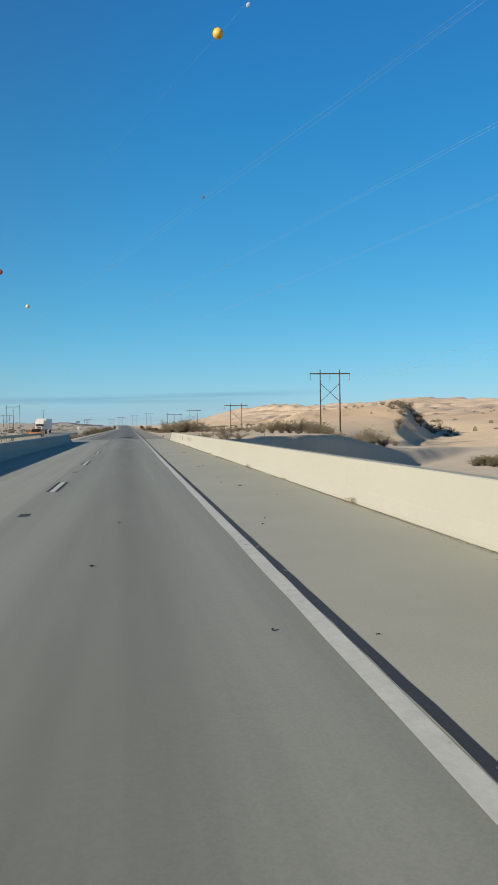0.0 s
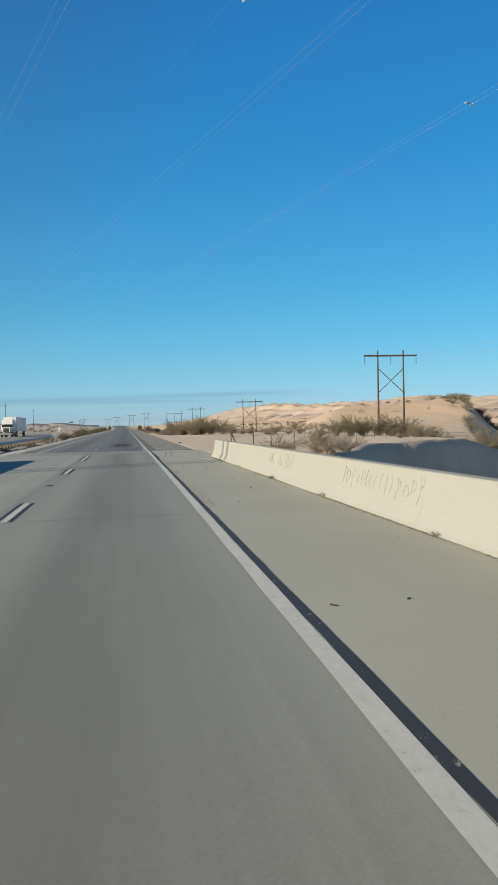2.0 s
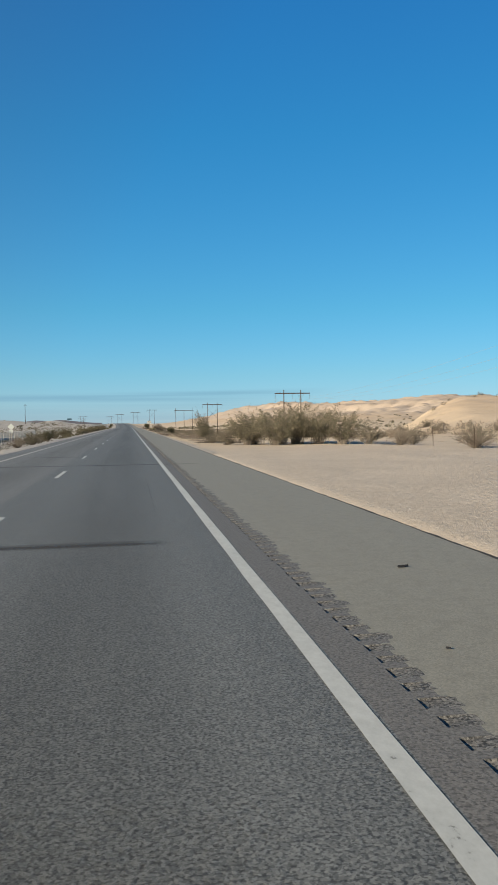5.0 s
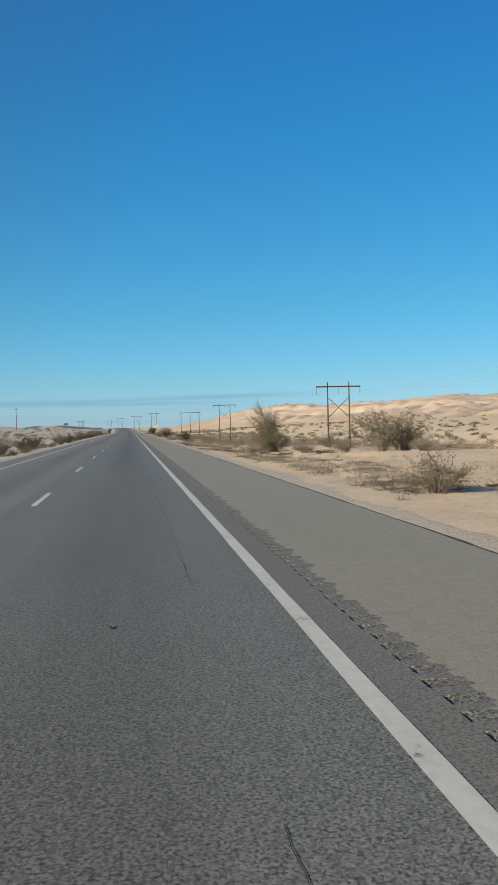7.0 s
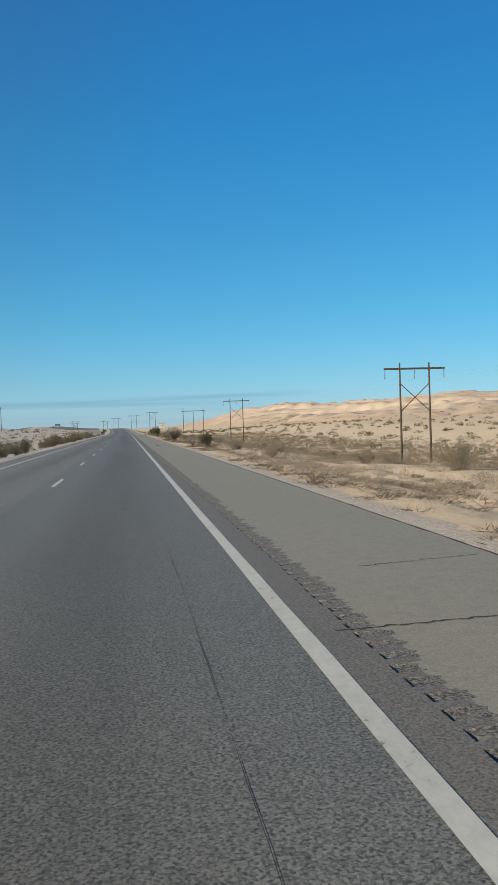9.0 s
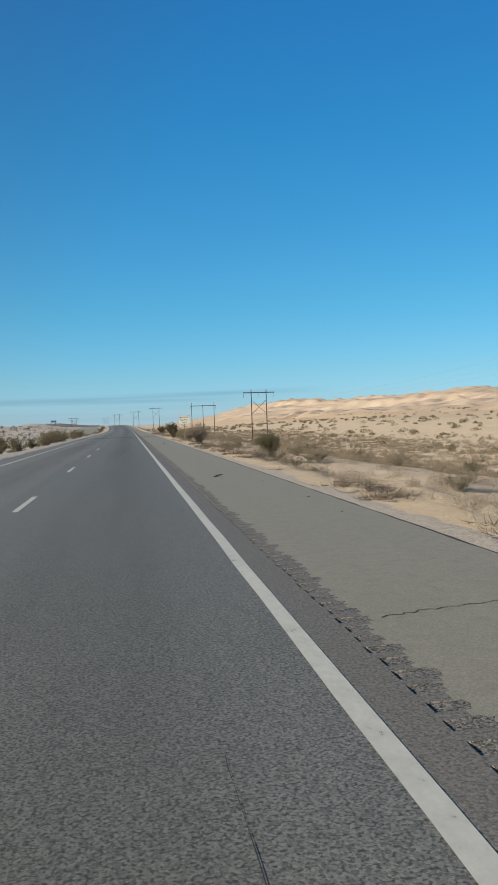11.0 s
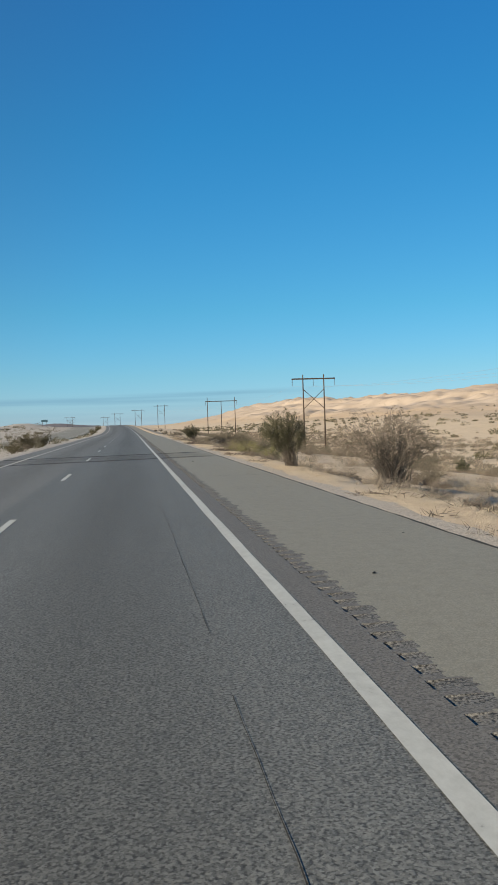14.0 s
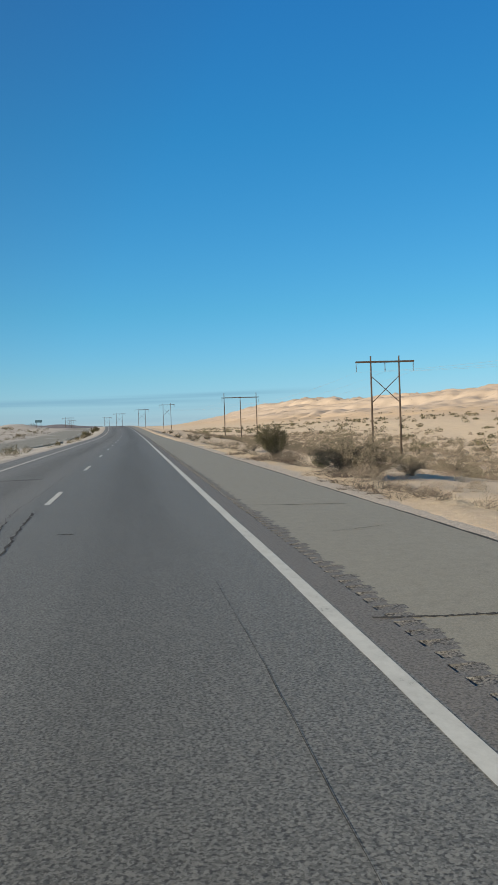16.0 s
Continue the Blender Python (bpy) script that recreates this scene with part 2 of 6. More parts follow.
M_WOOD = surface("weathered_pole_wood", (0.032, 0.023, 0.018), (0.088, 0.064, 0.046), 0.9, 14.0, 0.6, (6, 6, 0.25), 0.5, 0.02)
M_POST_WOOD = surface("grey_post_wood", (0.145, 0.106, 0.072), (0.272, 0.212, 0.153), 0.85, 20.0, 2.0, (8, 8, 0.5), 0.4, 0.01)
M_POST_PALE = surface("bleached_post_wood", (0.300, 0.285, 0.255), (0.480, 0.460, 0.420), 0.85, 20.0, 2.0, (8, 8, 0.5), 0.3, 0.01)
M_STEEL = surface("rusty_post_steel", (0.05, 0.035, 0.026), (0.12, 0.085, 0.06), 0.7, 30, 4, metal=0.4)
M_GALV = surface("galvanised_steel", (0.255, 0.255, 0.255), (0.383, 0.383, 0.374), 0.5, 30, 2, metal=0.7, bump=0.1)
M_WIRE = surface("aluminium_conductor", (0.240, 0.288, 0.336), (0.320, 0.368, 0.416), 0.6, 30, 2, metal=0.0, bump=0.0)
M_GLASS_STRING = surface("glazed_insulator", (0.080, 0.080, 0.088), (0.160, 0.160, 0.168), 0.35, 30, 2, bump=0.1)
M_STEM = surface("dry_bush_stem", (0.102, 0.085, 0.066), (0.255, 0.221, 0.178), 0.9, 30, 3, per_object=0.2)


def leafage(name, tones, scale=1.2):
    """Small leaves, each with a tone of its own."""
    m, n, l, bs = shader(name)
    geo = n.new("ShaderNodeNewGeometry")
    oi = n.new("ShaderNodeObjectInfo")
    col = ramp(n, l, geo.outputs["Random Per Island"], [(k / (len(tones) - 1), t) for k, t in enumerate(tones)])
    tone = ramp(n, l, oi.outputs["Random"], [(0.0, (0.8, 0.78, 0.76)), (1.0, (1.15, 1.15, 1.12))])
    col = mixed(n, l, 1.0, col, tone, 'MULTIPLY')
    v = coords(n, l, (1, 1, 1))
    f = noise_node(n, l, v, scale, 3.0)
    col = mixed(n, l, 0.5, col, mixed(n, l, f, tones[0], tones[-1]))
    l.new(col, bs.inputs["Base Color"])
    bs.inputs["Roughness"].default_value = 0.95
    bs.inputs["Specular IOR Level"].default_value = 0.15
    return m


M_LEAF = leafage("creosote_leaf", ((0.044, 0.040, 0.028), (0.116, 0.103, 0.075), (0.192, 0.170, 0.127), (0.310, 0.278, 0.216)))
M_LEAF_GREEN = leafage("green_shrub_leaf", ((0.028, 0.031, 0.017), (0.074, 0.076, 0.044), (0.150, 0.144, 0.092)))
M_LEAF_DRY = leafage("dry_shrub_leaf", ((0.066, 0.054, 0.042), (0.152, 0.127, 0.100), (0.236, 0.198, 0.158), (0.360, 0.304, 0.244)))
M_LEAF_OLIVE = leafage("olive_bush_leaf", ((0.026, 0.027, 0.015), (0.070, 0.068, 0.038), (0.120, 0.110, 0.066), (0.210, 0.188, 0.126)))
M_LEAF_TAN = leafage("tan_olive_leaf", ((0.045, 0.043, 0.026), (0.112, 0.104, 0.064), (0.190, 0.172, 0.112), (0.330, 0.296, 0.214)))
M_LEAF_WEED = leafage("yellow_green_weed_leaf", ((0.070, 0.074, 0.028), (0.150, 0.150, 0.060), (0.230, 0.222, 0.100), (0.340, 0.318, 0.170)))
M_LEAF_MAUVE = leafage("tan_mauve_leaf", ((0.064, 0.055, 0.045), (0.160, 0.136, 0.110), (0.260, 0.222, 0.182), (0.420, 0.362, 0.300)))
M_TWIG = surface("dark_fallen_twig", (0.050, 0.040, 0.032), (0.130, 0.106, 0.084), 0.95, 20, 2)
M_STRAW = surface("dry_straw", (0.50, 0.415, 0.290), (0.76, 0.665, 0.50), 0.95, 12, 0.8)
M_GRAVEL = surface("verge_gravel", (0.200, 0.186, 0.166), (0.440, 0.415, 0.375), 0.9, 7.0, 0.9)
M_GRAVEL_BED = asphalt("packed_grey_gravel", (0.270, 0.232, 0.182), (0.690, 0.615, 0.500), (0.440, 0.384, 0.304), 42.0, 0.0, 0.12, 0.7, 0.35, pit=24.0, pits=0.35)
M_SIGN = surface("faded_white_sign_sheet", (0.544, 0.576, 0.528), (0.608, 0.632, 0.592), 0.5, 6, 1.5, bump=0.0)
M_INK = surface("faded_black_ink", (0.020, 0.030, 0.028), (0.035, 0.045, 0.042), 0.6, 30, 3, bump=0.0)
M_SPRAY = surface("faded_marker_paint", (0.060, 0.056, 0.046), (0.130, 0.124, 0.104), 0.8, 30, 6, bump=0.0)
M_WHITE_METAL = surface("white_vehicle_paint", (0.595, 0.603, 0.620), (0.646, 0.654, 0.663), 0.35, 4, 0.7, bump=0.0)
M_ORANGE_METAL = surface("orange_vehicle_paint", (0.62, 0.22, 0.035), (0.68, 0.26, 0.045), 0.35, 4, 0.7, bump=0.0)
M_DARK_GLASS = surface("windscreen_glass", (0.012, 0.014, 0.018), (0.02, 0.022, 0.026), 0.08, 4, 1, bump=0.0)
M_YELLOW_BALL = surface("yellow_marker_plastic", (0.60, 0.36, 0.05), (0.68, 0.43, 0.07), 0.45, 6, 1.5, bump=0.05)
M_RED_BALL = surface("red_marker_plastic", (0.55, 0.03, 0.02), (0.65, 0.05, 0.03), 0.45, 6, 1.5, bump=0.05)
M_PALE_BALL = surface("cream_marker_plastic", (0.56, 0.47, 0.30), (0.68, 0.59, 0.40), 0.45, 6, 1.5, bump=0.05)
M_MOON = surface("moon_dust", (0.21, 0.27, 0.40), (0.31, 0.38, 0.52), 1.0, 0.06, 0.02, bump=0.0)


def sand_material():
    m, n, l, b = shader("desert_sand")
    v = coords(n, l, (1, 1, 1))
    big = noise_node(n, l, v, 0.02, 7.0, 0.68)
    mid = noise_node(n, l, v, 0.22, 6.0, 0.65)
    fine = noise_node(n, l, v, 5.0, 8.0, 0.7)
    base = ramp(n, l, big, [(0.36, (0.430, 0.318, 0.208)), (0.48, (0.505, 0.380, 0.253)), (0.64, (0.540, 0.416, 0.288))])
    c2 = ramp(n, l, mid, [(0.32, (0.480, 0.388, 0.272)), (0.62, (0.630, 0.520, 0.375))])
    c3 = ramp(n, l, fine, [(0.30, (0.370, 0.294, 0.200)), (0.55, (0.582, 0.478, 0.340)), (0.8, (0.668, 0.582, 0.436))])
    # coarse, dull soil on the flats; clean sand on the dunes
    geo = n.new("ShaderNodeNewGeometry")
    sep = n.new("ShaderNodeSeparateXYZ")
    l.new(geo.outputs["Position"], sep.inputs[0])
    dune = n.new("ShaderNodeMapRange")
    dune.inputs["From Min"].default_value = -1.0
    dune.inputs["From Max"].default_value = 5.0
    l.new(sep.outputs["Z"], dune.inputs["Value"])
    flat = mixed(n, l, 0.5, c2, c3)
    # paler, greyer wash sand beside the bridge
    wash = n.new("ShaderNodeMapRange")
    wash.inputs["From Min"].default_value = 215.0
    wash.inputs["From Max"].default_value = 165.0
    l.new(sep.outputs["Y"], wash.inputs["Value"])
    grit_tone = mixed(n, l, 0.5, ramp(n, l, mid, [(0.32, (0.420, 0.362, 0.284)), (0.62, (0.545, 0.480, 0.388))]), ramp(n, l, fine, [(0.30, (0.330, 0.280, 0.214)), (0.55, (0.530, 0.466, 0.374)), (0.8, (0.630, 0.572, 0.476))]))
    flat = mixed(n, l, wash.outputs[0], flat, grit_tone)
    clean = mixed(n, l, 0.25, base, c3)
    # bleached, wind-sorted sand high on the dunes
    high = n.new("ShaderNodeMapRange")
    high.inputs["From Min"].default_value = 7.0
    high.inputs["From Max"].default_value = 16.0
    l.new(sep.outputs["Z"], high.inputs["Value"])
    pale = ramp(n, l, big, [(0.36, (0.385, 0.312, 0.238)), (0.50, (0.462, 0.376, 0.288)), (0.64, (0.508, 0.420, 0.326))])
    clean = mixed(n, l, high.outputs[0], clean, pale)
    dots = noise_node(n, l, coords(n, l, (1, 0.55, 1)), 0.16, 7.0, 0.72)
    clean = mixed(n, l, ramp(n, l, dots, [(0.60, (0, 0, 0)), (0.66, (0.55, 0.55, 0.55))]), clean, (0.200, 0.160, 0.112))
    col = mixed(n, l, dune.outputs[0], flat, clean)
    # pale grey, gravelly soil in the median
    west = n.new("ShaderNodeMapRange")
    west.inputs["From Min"].default_value = -5.2
    west.inputs["From Max"].default_value = -6.8
    l.new(sep.outputs["X"], west.inputs["Value"])
    grey = mixed(n, l, 0.5, ramp(n, l, mid, [(0.35, (0.330, 0.307, 0.268)), (0.62, (0.470, 0.446, 0.400))]), ramp(n, l, fine, [(0.35, (0.265, 0.244, 0.210)), (0.7, (0.540, 0.512, 0.458))]))
    l.new(mixed(n, l, west.outputs[0], col, grey), b.inputs["Base Color"])
    b.inputs["Roughness"].default_value = 0.95
    relief(n, l, b, fine, 0.6, 0.06)
    return m


M_SAND = sand_material()


# ---------------- building helpers ----------------
def mesh_of(name, bm, material, smooth=False):
    me = bpy.data.meshes.new(name)
    bm.to_mesh(me)
    bm.free()
    if material:
        me.materials.append(material)
    if smooth:
        me.shade_smooth()
    return me


def part(name, bm, material, parent, label="", smooth=False):
    ob = new(name, mesh_of(name, bm, material, smooth))
    ob.parent = parent
    return tagged(ob, label)


def raw_mesh(name, verts, faces, material, smooth=False):
    me = bpy.data.meshes.new(name)
    me.from_pydata([tuple(v) for v in verts], [], [tuple(f) for f in faces])
    me.materials.append(material)
    if smooth:
        me.shade_smooth()
    me.update()
    return me


def fast_mesh(name, verts, sides, material):
    """A mesh of loose flat pieces, each of the given number of corners."""
    verts = np.asarray(verts, float).reshape(-1, 3)
    n = len(verts) // sides
    me = bpy.data.meshes.new(name)
    me.vertices.add(len(verts))
    me.vertices.foreach_set("co", verts.ravel())
    me.loops.add(len(verts))
    me.loops.foreach_set("vertex_index", np.arange(len(verts)))
    me.polygons.add(n)
    me.polygons.foreach_set("loop_start", np.arange(0, n * sides, sides))
    me.polygons.foreach_set("loop_total", np.full(n, sides))
    me.update(calc_edges=True)
    me.materials.append(material)
    return me


def unit(v):
    return v / np.maximum(np.linalg.norm(v, axis=-1, keepdims=True), 1e-9)


def slivers(c, d1, s, thin, rng):
    """Thin pointed leaves or twigs: centres, directions, half lengths."""
    d2 = unit(np.cross(d1, rng.normal(size=d1.shape)))
    s = s[:, None]
    return np.stack([c - d1 * s + d2 * s * thin, c - d1 * s - d2 * s * thin, c + d1 * s], 1)


def empty(name, m=None):
    ob = new(name)
    ob.empty_display_size = 0.2
    if m is not None:
        ob.matrix_world = m
    return ob


def box(bm, x0, x1, y0, y1, z0, z1, bevel=0.0):
    g = bmesh.ops.create_cube(bm, size=1.0)
    for v in g["verts"]:
        v.co = Vector(((x0 + x1) / 2 + v.co.x * (x1 - x0), (y0 + y1) / 2 + v.co.y * (y1 - y0), (z0 + z1) / 2 + v.co.z * (z1 - z0)))
    if bevel:
        es = list({e for v in g["verts"] for e in v.link_edges})
        bmesh.ops.bevel(bm, geom=es, offset=bevel, segments=2, affect='EDGES')


def tube(bm, pts, radii, sides=8, cap=True):
    """A tapered tube along points."""
    pts = [Vector(p) for p in pts]
    rings = []
    for k, p in enumerate(pts):
        d = (pts[min(k + 1, len(pts) - 1)] - pts[max(k - 1, 0)]).normalized()
        ref = Vector((0, 0, 1)) if abs(d.z) < 0.9 else Vector((1, 0, 0))
        a = d.cross(ref).normalized()
        c = d.cross(a)
        r = radii[k] if isinstance(radii, (list, tuple)) else radii
        rings.append([bm.verts.new(p + a * (r * math.cos(2 * math.pi * s / sides)) + c * (r * math.sin(2 * math.pi * s / sides))) for s in range(sides)])
    for r0, r1 in zip(rings, rings[1:]):
        for s in range(sides):
            bm.faces.new((r0[s], r0[(s + 1) % sides], r1[(s + 1) % sides], r1[s]))
    if cap:
        bm.faces.new(rings[0][::-1])
        bm.faces.new(rings[-1])
    bmesh.ops.recalc_face_normals(bm, faces=bm.faces[:])


def sm(a, b, t):
    t = np.clip((t - a) / (b - a), 0, 1)
    return t * t * (3 - 2 * t)


RNG = np.random.default_rng(7)
GRAD = RNG.uniform(0, 1, (256, 256))


def vnoise(x, y):
    """Smooth value noise on the unit lattice, 0 to 1."""
    xi, yi = np.floor(x).astype(int), np.floor(y).astype(int)
    fx, fy = x - xi, y - yi
    fx, fy = fx * fx * fx * (fx * (fx * 6 - 15) + 10), fy * fy * fy * (fy * (fy * 6 - 15) + 10)
    g = lambda i, j: GRAD[i % 256, j % 256]
    return (g(xi, yi) * (1 - fx) + g(xi + 1, yi) * fx) * (1 - fy) + (g(xi, yi + 1) * (1 - fx) + g(xi + 1, yi + 1) * fx) * fy


def fbm(x, y, octaves=4):
    s, a, t = 0.0, 0.5, 0.0
    for k in range(octaves):
        s = s + a * vnoise(x * 2 ** k + 17.3 * k, y * 2 ** k + 9.1 * k)
        t += a
        a *= 0.5
    return s / t


# ---------------- plan ----------------
DECK_END = 105.5         # concrete gives way to asphalt
WALL_END = 92.5
EDGE, LANE, LEFT = 1.62, -2.04, -5.75
PAVED_R, PAVED_L = 4.75, -7.0


def road_z(y):
    y = np.asarray(y, float)
    return 2.6 * sm(540, 820, y) - 0.012 * np.clip(y - 860, 0, None) * sm(840, 980, y)


def road_x(y):
    y = np.asarray(y, float)
    return -np.clip(y - 520, 0, None) ** 2 / 12000.0


def far_road_x(y):
    """Middle of the opposite carriageway."""
    y = np.asarray(y, float)
    return -17.0 - 7.5 * sm(150, 330, y) + 6.5 * sm(400, 540, y) + road_x(y)


def far_road_z(y):
    return road_z(y) - 0.5 * sm(380, 500, np.asarray(y, float))


def ground_z(x, y):
    x, y = np.asarray(x, float), np.asarray(y, float)
    rz = road_z(y)
    u = x - road_x(y)
    # desert floor to the right of the road
    low = -0.05 - 0.30 * sm(190, 235, y) - 1.4 * sm(240, 320, y) * sm(5.6, 13, u) - 3.2 * sm(215, 300, y) * sm(12, 44, u) - 0.9 * sm(120, 215, y) * sm(22, 50, u)
    rise = 6.0 * sm(62, 185, u) + 3.0 * sm(170, 300, u)
    grow = 0.66 + 0.48 * sm(900, 2600, y)
    ridge = 60.0 * sm(200, 760, u) * grow
    lumps = (fbm(x / 210.0, y / 330.0, 5) - 0.5)
    crest = 1 - np.abs(2 * fbm(x / 150.0 + 0.004 * y, y / 420.0, 4) - 1)
    ridge = ridge * (0.66 + 0.62 * lumps + 0.42 * (crest - 0.6)) + 5.5 * (crest - 0.7) * sm(170, 330, u) + (3.5 * (fbm(x / 30.0, y / 52.0, 4) - 0.5) + 3.5 * (0.5 - np.abs(fbm(x / 62.0 + 5, y / 85.0, 4) - 0.5) * 2.6)) * sm(190, 420, u)
    # wandering slip faces, steep on the side turned from the wind
    ph = (0.72 * x - 0.69 * y) / 52.0 + 2.2 * fbm(x / 170.0 + 8, y / 230.0, 3)
    fr = ph - np.floor(ph)
    slip = np.where(fr < 0.74, sm(-0.25, 0.74, fr) * 1.16 - 0.16, 1 - sm(0.74, 1.0, fr))
    ridge = ridge + 4.6 * (slip - 0.5) * np.clip(2.3 * fbm(x / 95.0, y / 140.0 + 4, 3) - 0.55, 0, 1.1) * sm(205, 330, u)
    ridge = ridge * sm(0.03, 0.18, x / np.clip(y - 150, 300, None))
    right = low + rise + ridge
    # dunes beside the bridge
    hill = lambda cx, cy, h, wl, wr, wy: h * np.exp(-((x - cx) / np.where(x > cx, wr, wl)) ** 2 - ((y - cy) / wy) ** 2)
    # the long dune whose far side lies in shade, and the hollow beyond it
    d = (x - 97) * 0.937 - (y - 272) * 0.35 + 6.0 * (fbm(x / 20.0, y / 20.0, 3) - 0.5)
    along = (x - 97) * 0.35 + (y - 272) * 0.937
    crest_h = (9.4 * sm(-86, 4, along) + 1.6) * (1 - sm(22, 85, along)) * sm(-100, -70, along)
    right = right - 2.6 * sm(-6, 16, d) * (1 - sm(45, 110, d)) * sm(-120, -60, along) * (1 - sm(60, 150, along))
    right = right + crest_h * np.where(d < 0, 1 - sm(31, 50, -d), np.clip(1 - d / (1.12 * crest_h + 0.5), 0, 1)) + hill(150, 335, 5.0, 40, 30, 60)
    right = right - 3.3 * sm(29, 52, x - 0.35 * np.clip(y - 145, 0, None)) * (1 - sm(196, 250, y)) * (1 - sm(105, 160, x))
    # median and the land past the other road
    left = -0.35 + 0.0 * u + 4.5 * sm(45, 120, -u) * fbm(x / 60.0 + 3, y / 90.0, 4) + 5.0 * sm(250, 900, -u) * fbm(x / 300.0, y / 500.0, 4)
    left = left + hill(-74, 936, 4.6, 15, 20, 30) + hill(-120, 800, 3.0, 30, 40, 60)
    side = np.where(u > 0, right, left)
    small = (0.35 + 0.5 * sm(200, 260, y)) * (fbm(x / 6.0, y / 6.0, 3) - 0.5) * sm(7, 16, np.abs(u)) + 0.06 * (fbm(x / 0.9, y / 0.9, 2) - 0.5) * (1 - 0.8 * np.exp(-((u - 5.2) / 0.6) ** 2))
    small = small + 0.42 * (fbm(x / 0.9, y / 1.3, 2) - 0.5) * sm(5.9, 7.0, u) * (1 - sm(11, 16, u)) * sm(190, 210, y)
    flat_r = 1 - sm(0.0, 1.0, np.clip((u - 5.75) / 2.6, 0, 1))
    hold = np.where(u > 0, flat_r, 1 - sm(7.2, 10.5, -u))
    near_other = np.exp(-((x - far_road_x(y)) / 7.5) ** 4)
    z = side * (1 - hold) * (1 - 0.9 * near_other) + (-0.035) * hold - (0.16 + 0.5 * sm(380, 500, y)) * near_other + small
    # the bed that the bridge crosses
    cut = (1 - sm(68, 89, y)) * (1 - sm(4, 12, x)) * sm(-90, -60, x)
    z = z - 4.9 * cut
    # the bank that falls away to the right of the bridge end, its face turned from the sun
    bend = 1.6 * (fbm(x / 7.0, y / 7.0, 3) - 0.5)
    q = np.minimum((x - 12.0) * 0.88 - (y - 94.0) * 0.47, (x - 31.2) * 0.737 - (y - 122.0) * 0.676) + bend
    floor = -6.5 + 2.2 * sm(132, 180, y)
    drop = np.maximum(z - floor, 0) * np.clip(q / 3.4, 0, 1) ** 0.85 * (1 - sm(176, 200, y)) * (1 - sm(90, 130, x)) * sm(4.0, 6.0, x)
    z = z - np.where(x < 12, np.maximum(drop - 4.9 * cut, 0), drop)
    under = (np.abs(u + 1.1) < 5.95) & (y > 93)
    z = np.where(under, -0.16, z)
    return z + rz * np.exp(-(np.clip(np.abs(u) - 60, 0, None) / 240) ** 2)


def gz(x, y):
    return float(ground_z(np.array([x]), np.array([y]))[0])


# ---------------- ground ----------------
def steps(*runs):
    out = []
    for a, b, d in runs:
        out += list(np.arange(a, b - 1e-6, d))
    return np.array(out)


gx = np.concatenate([-steps((7.5, 14, 1.0), (14, 60, 2.5), (60, 240, 9), (240, 900, 30), (900, 4600, 150))[::-1],
                     steps((-7.0, 4.6, 0.7), (4.6, 16, 0.4), (16, 50, 0.7), (50, 76, 1.0), (76, 130, 1.5), (130, 220, 4), (220, 640, 5.5), (640, 1000, 9), (1000, 4600, 90))])
gy = steps((-500, -60, 40), (-60, 60, 5), (60, 150, 0.8), (150, 195, 1.0), (195, 480, 0.65), (480, 500, 1.6), (500, 820, 4), (820, 1800, 7), (1800, 2600, 12), (2600, 4900, 45))
GX, GY = np.meshgrid(gx, gy)
GZ = ground_z(GX, GY)
nx, ny = len(gx), len(gy)
idx = np.arange(nx * ny).reshape(ny, nx)
quads = np.stack([idx[:-1, :-1], idx[:-1, 1:], idx[1:, 1:], idx[1:, :-1]], -1).reshape(-1, 4)
me = bpy.data.meshes.new("ground")
me.vertices.add(nx * ny)
me.vertices.foreach_set("co", np.stack([GX, GY, GZ], -1).ravel())
me.loops.add(quads.size)
me.loops.foreach_set("vertex_index", quads.ravel())
me.polygons.add(len(quads))
me.polygons.foreach_set("loop_start", np.arange(0, quads.size, 4))
me.polygons.foreach_set("loop_total", np.full(len(quads), 4))
me.update(calc_edges=True)
me.materials.append(M_SAND)
me.shade_smooth()
ground = tagged(new("ground", me), "pale tan desert sand rising to bare dunes", "ground", kind="structure")


def gravel_strip(y0, y1, seed):
    """Packed gravel between the pavement and the sand, with a ragged outer edge."""
    r = random.Random(seed)
    ys = np.arange(y0, y1, 0.45)
    wide = 0.28 + 0.62 * fbm(ys / 4.0, ys * 0 + seed, 3) + np.array([r.uniform(-0.14, 0.14) for k in ys])
    step = 0.008 * sm(0.38, 0.62, fbm(ys / 9.0, ys * 0 + seed + 4.0, 3))
    v, f = [], []
    for y, w, q in zip(ys, wide, step):
        xs = np.array([4.76, 4.76 + 0.35 * w, 4.76 + 0.7 * w, 4.76 + w, 4.98 + w])
        zs = ground_z(np.maximum(xs, 4.93), np.full(5, y)) + np.array([0.014, 0.013 + 0.2 * q, 0.010 + 0.2 * q, 0.005, -0.02])
        v += [(float(a), float(y), float(b)) for a, b in zip(xs, zs)]
    for k in range(len(ys) - 1):
        f += [(5 * k + j, 5 * k + j + 1, 5 * k + 6 + j, 5 * k + 5 + j) for j in range(4)]
    ob = new("gravel_strip", raw_mesh("gravel_strip", v, f, M_GRAVEL_BED, True))
    ob.parent = ground


gravel_strip(172.0, 500.0, 5)


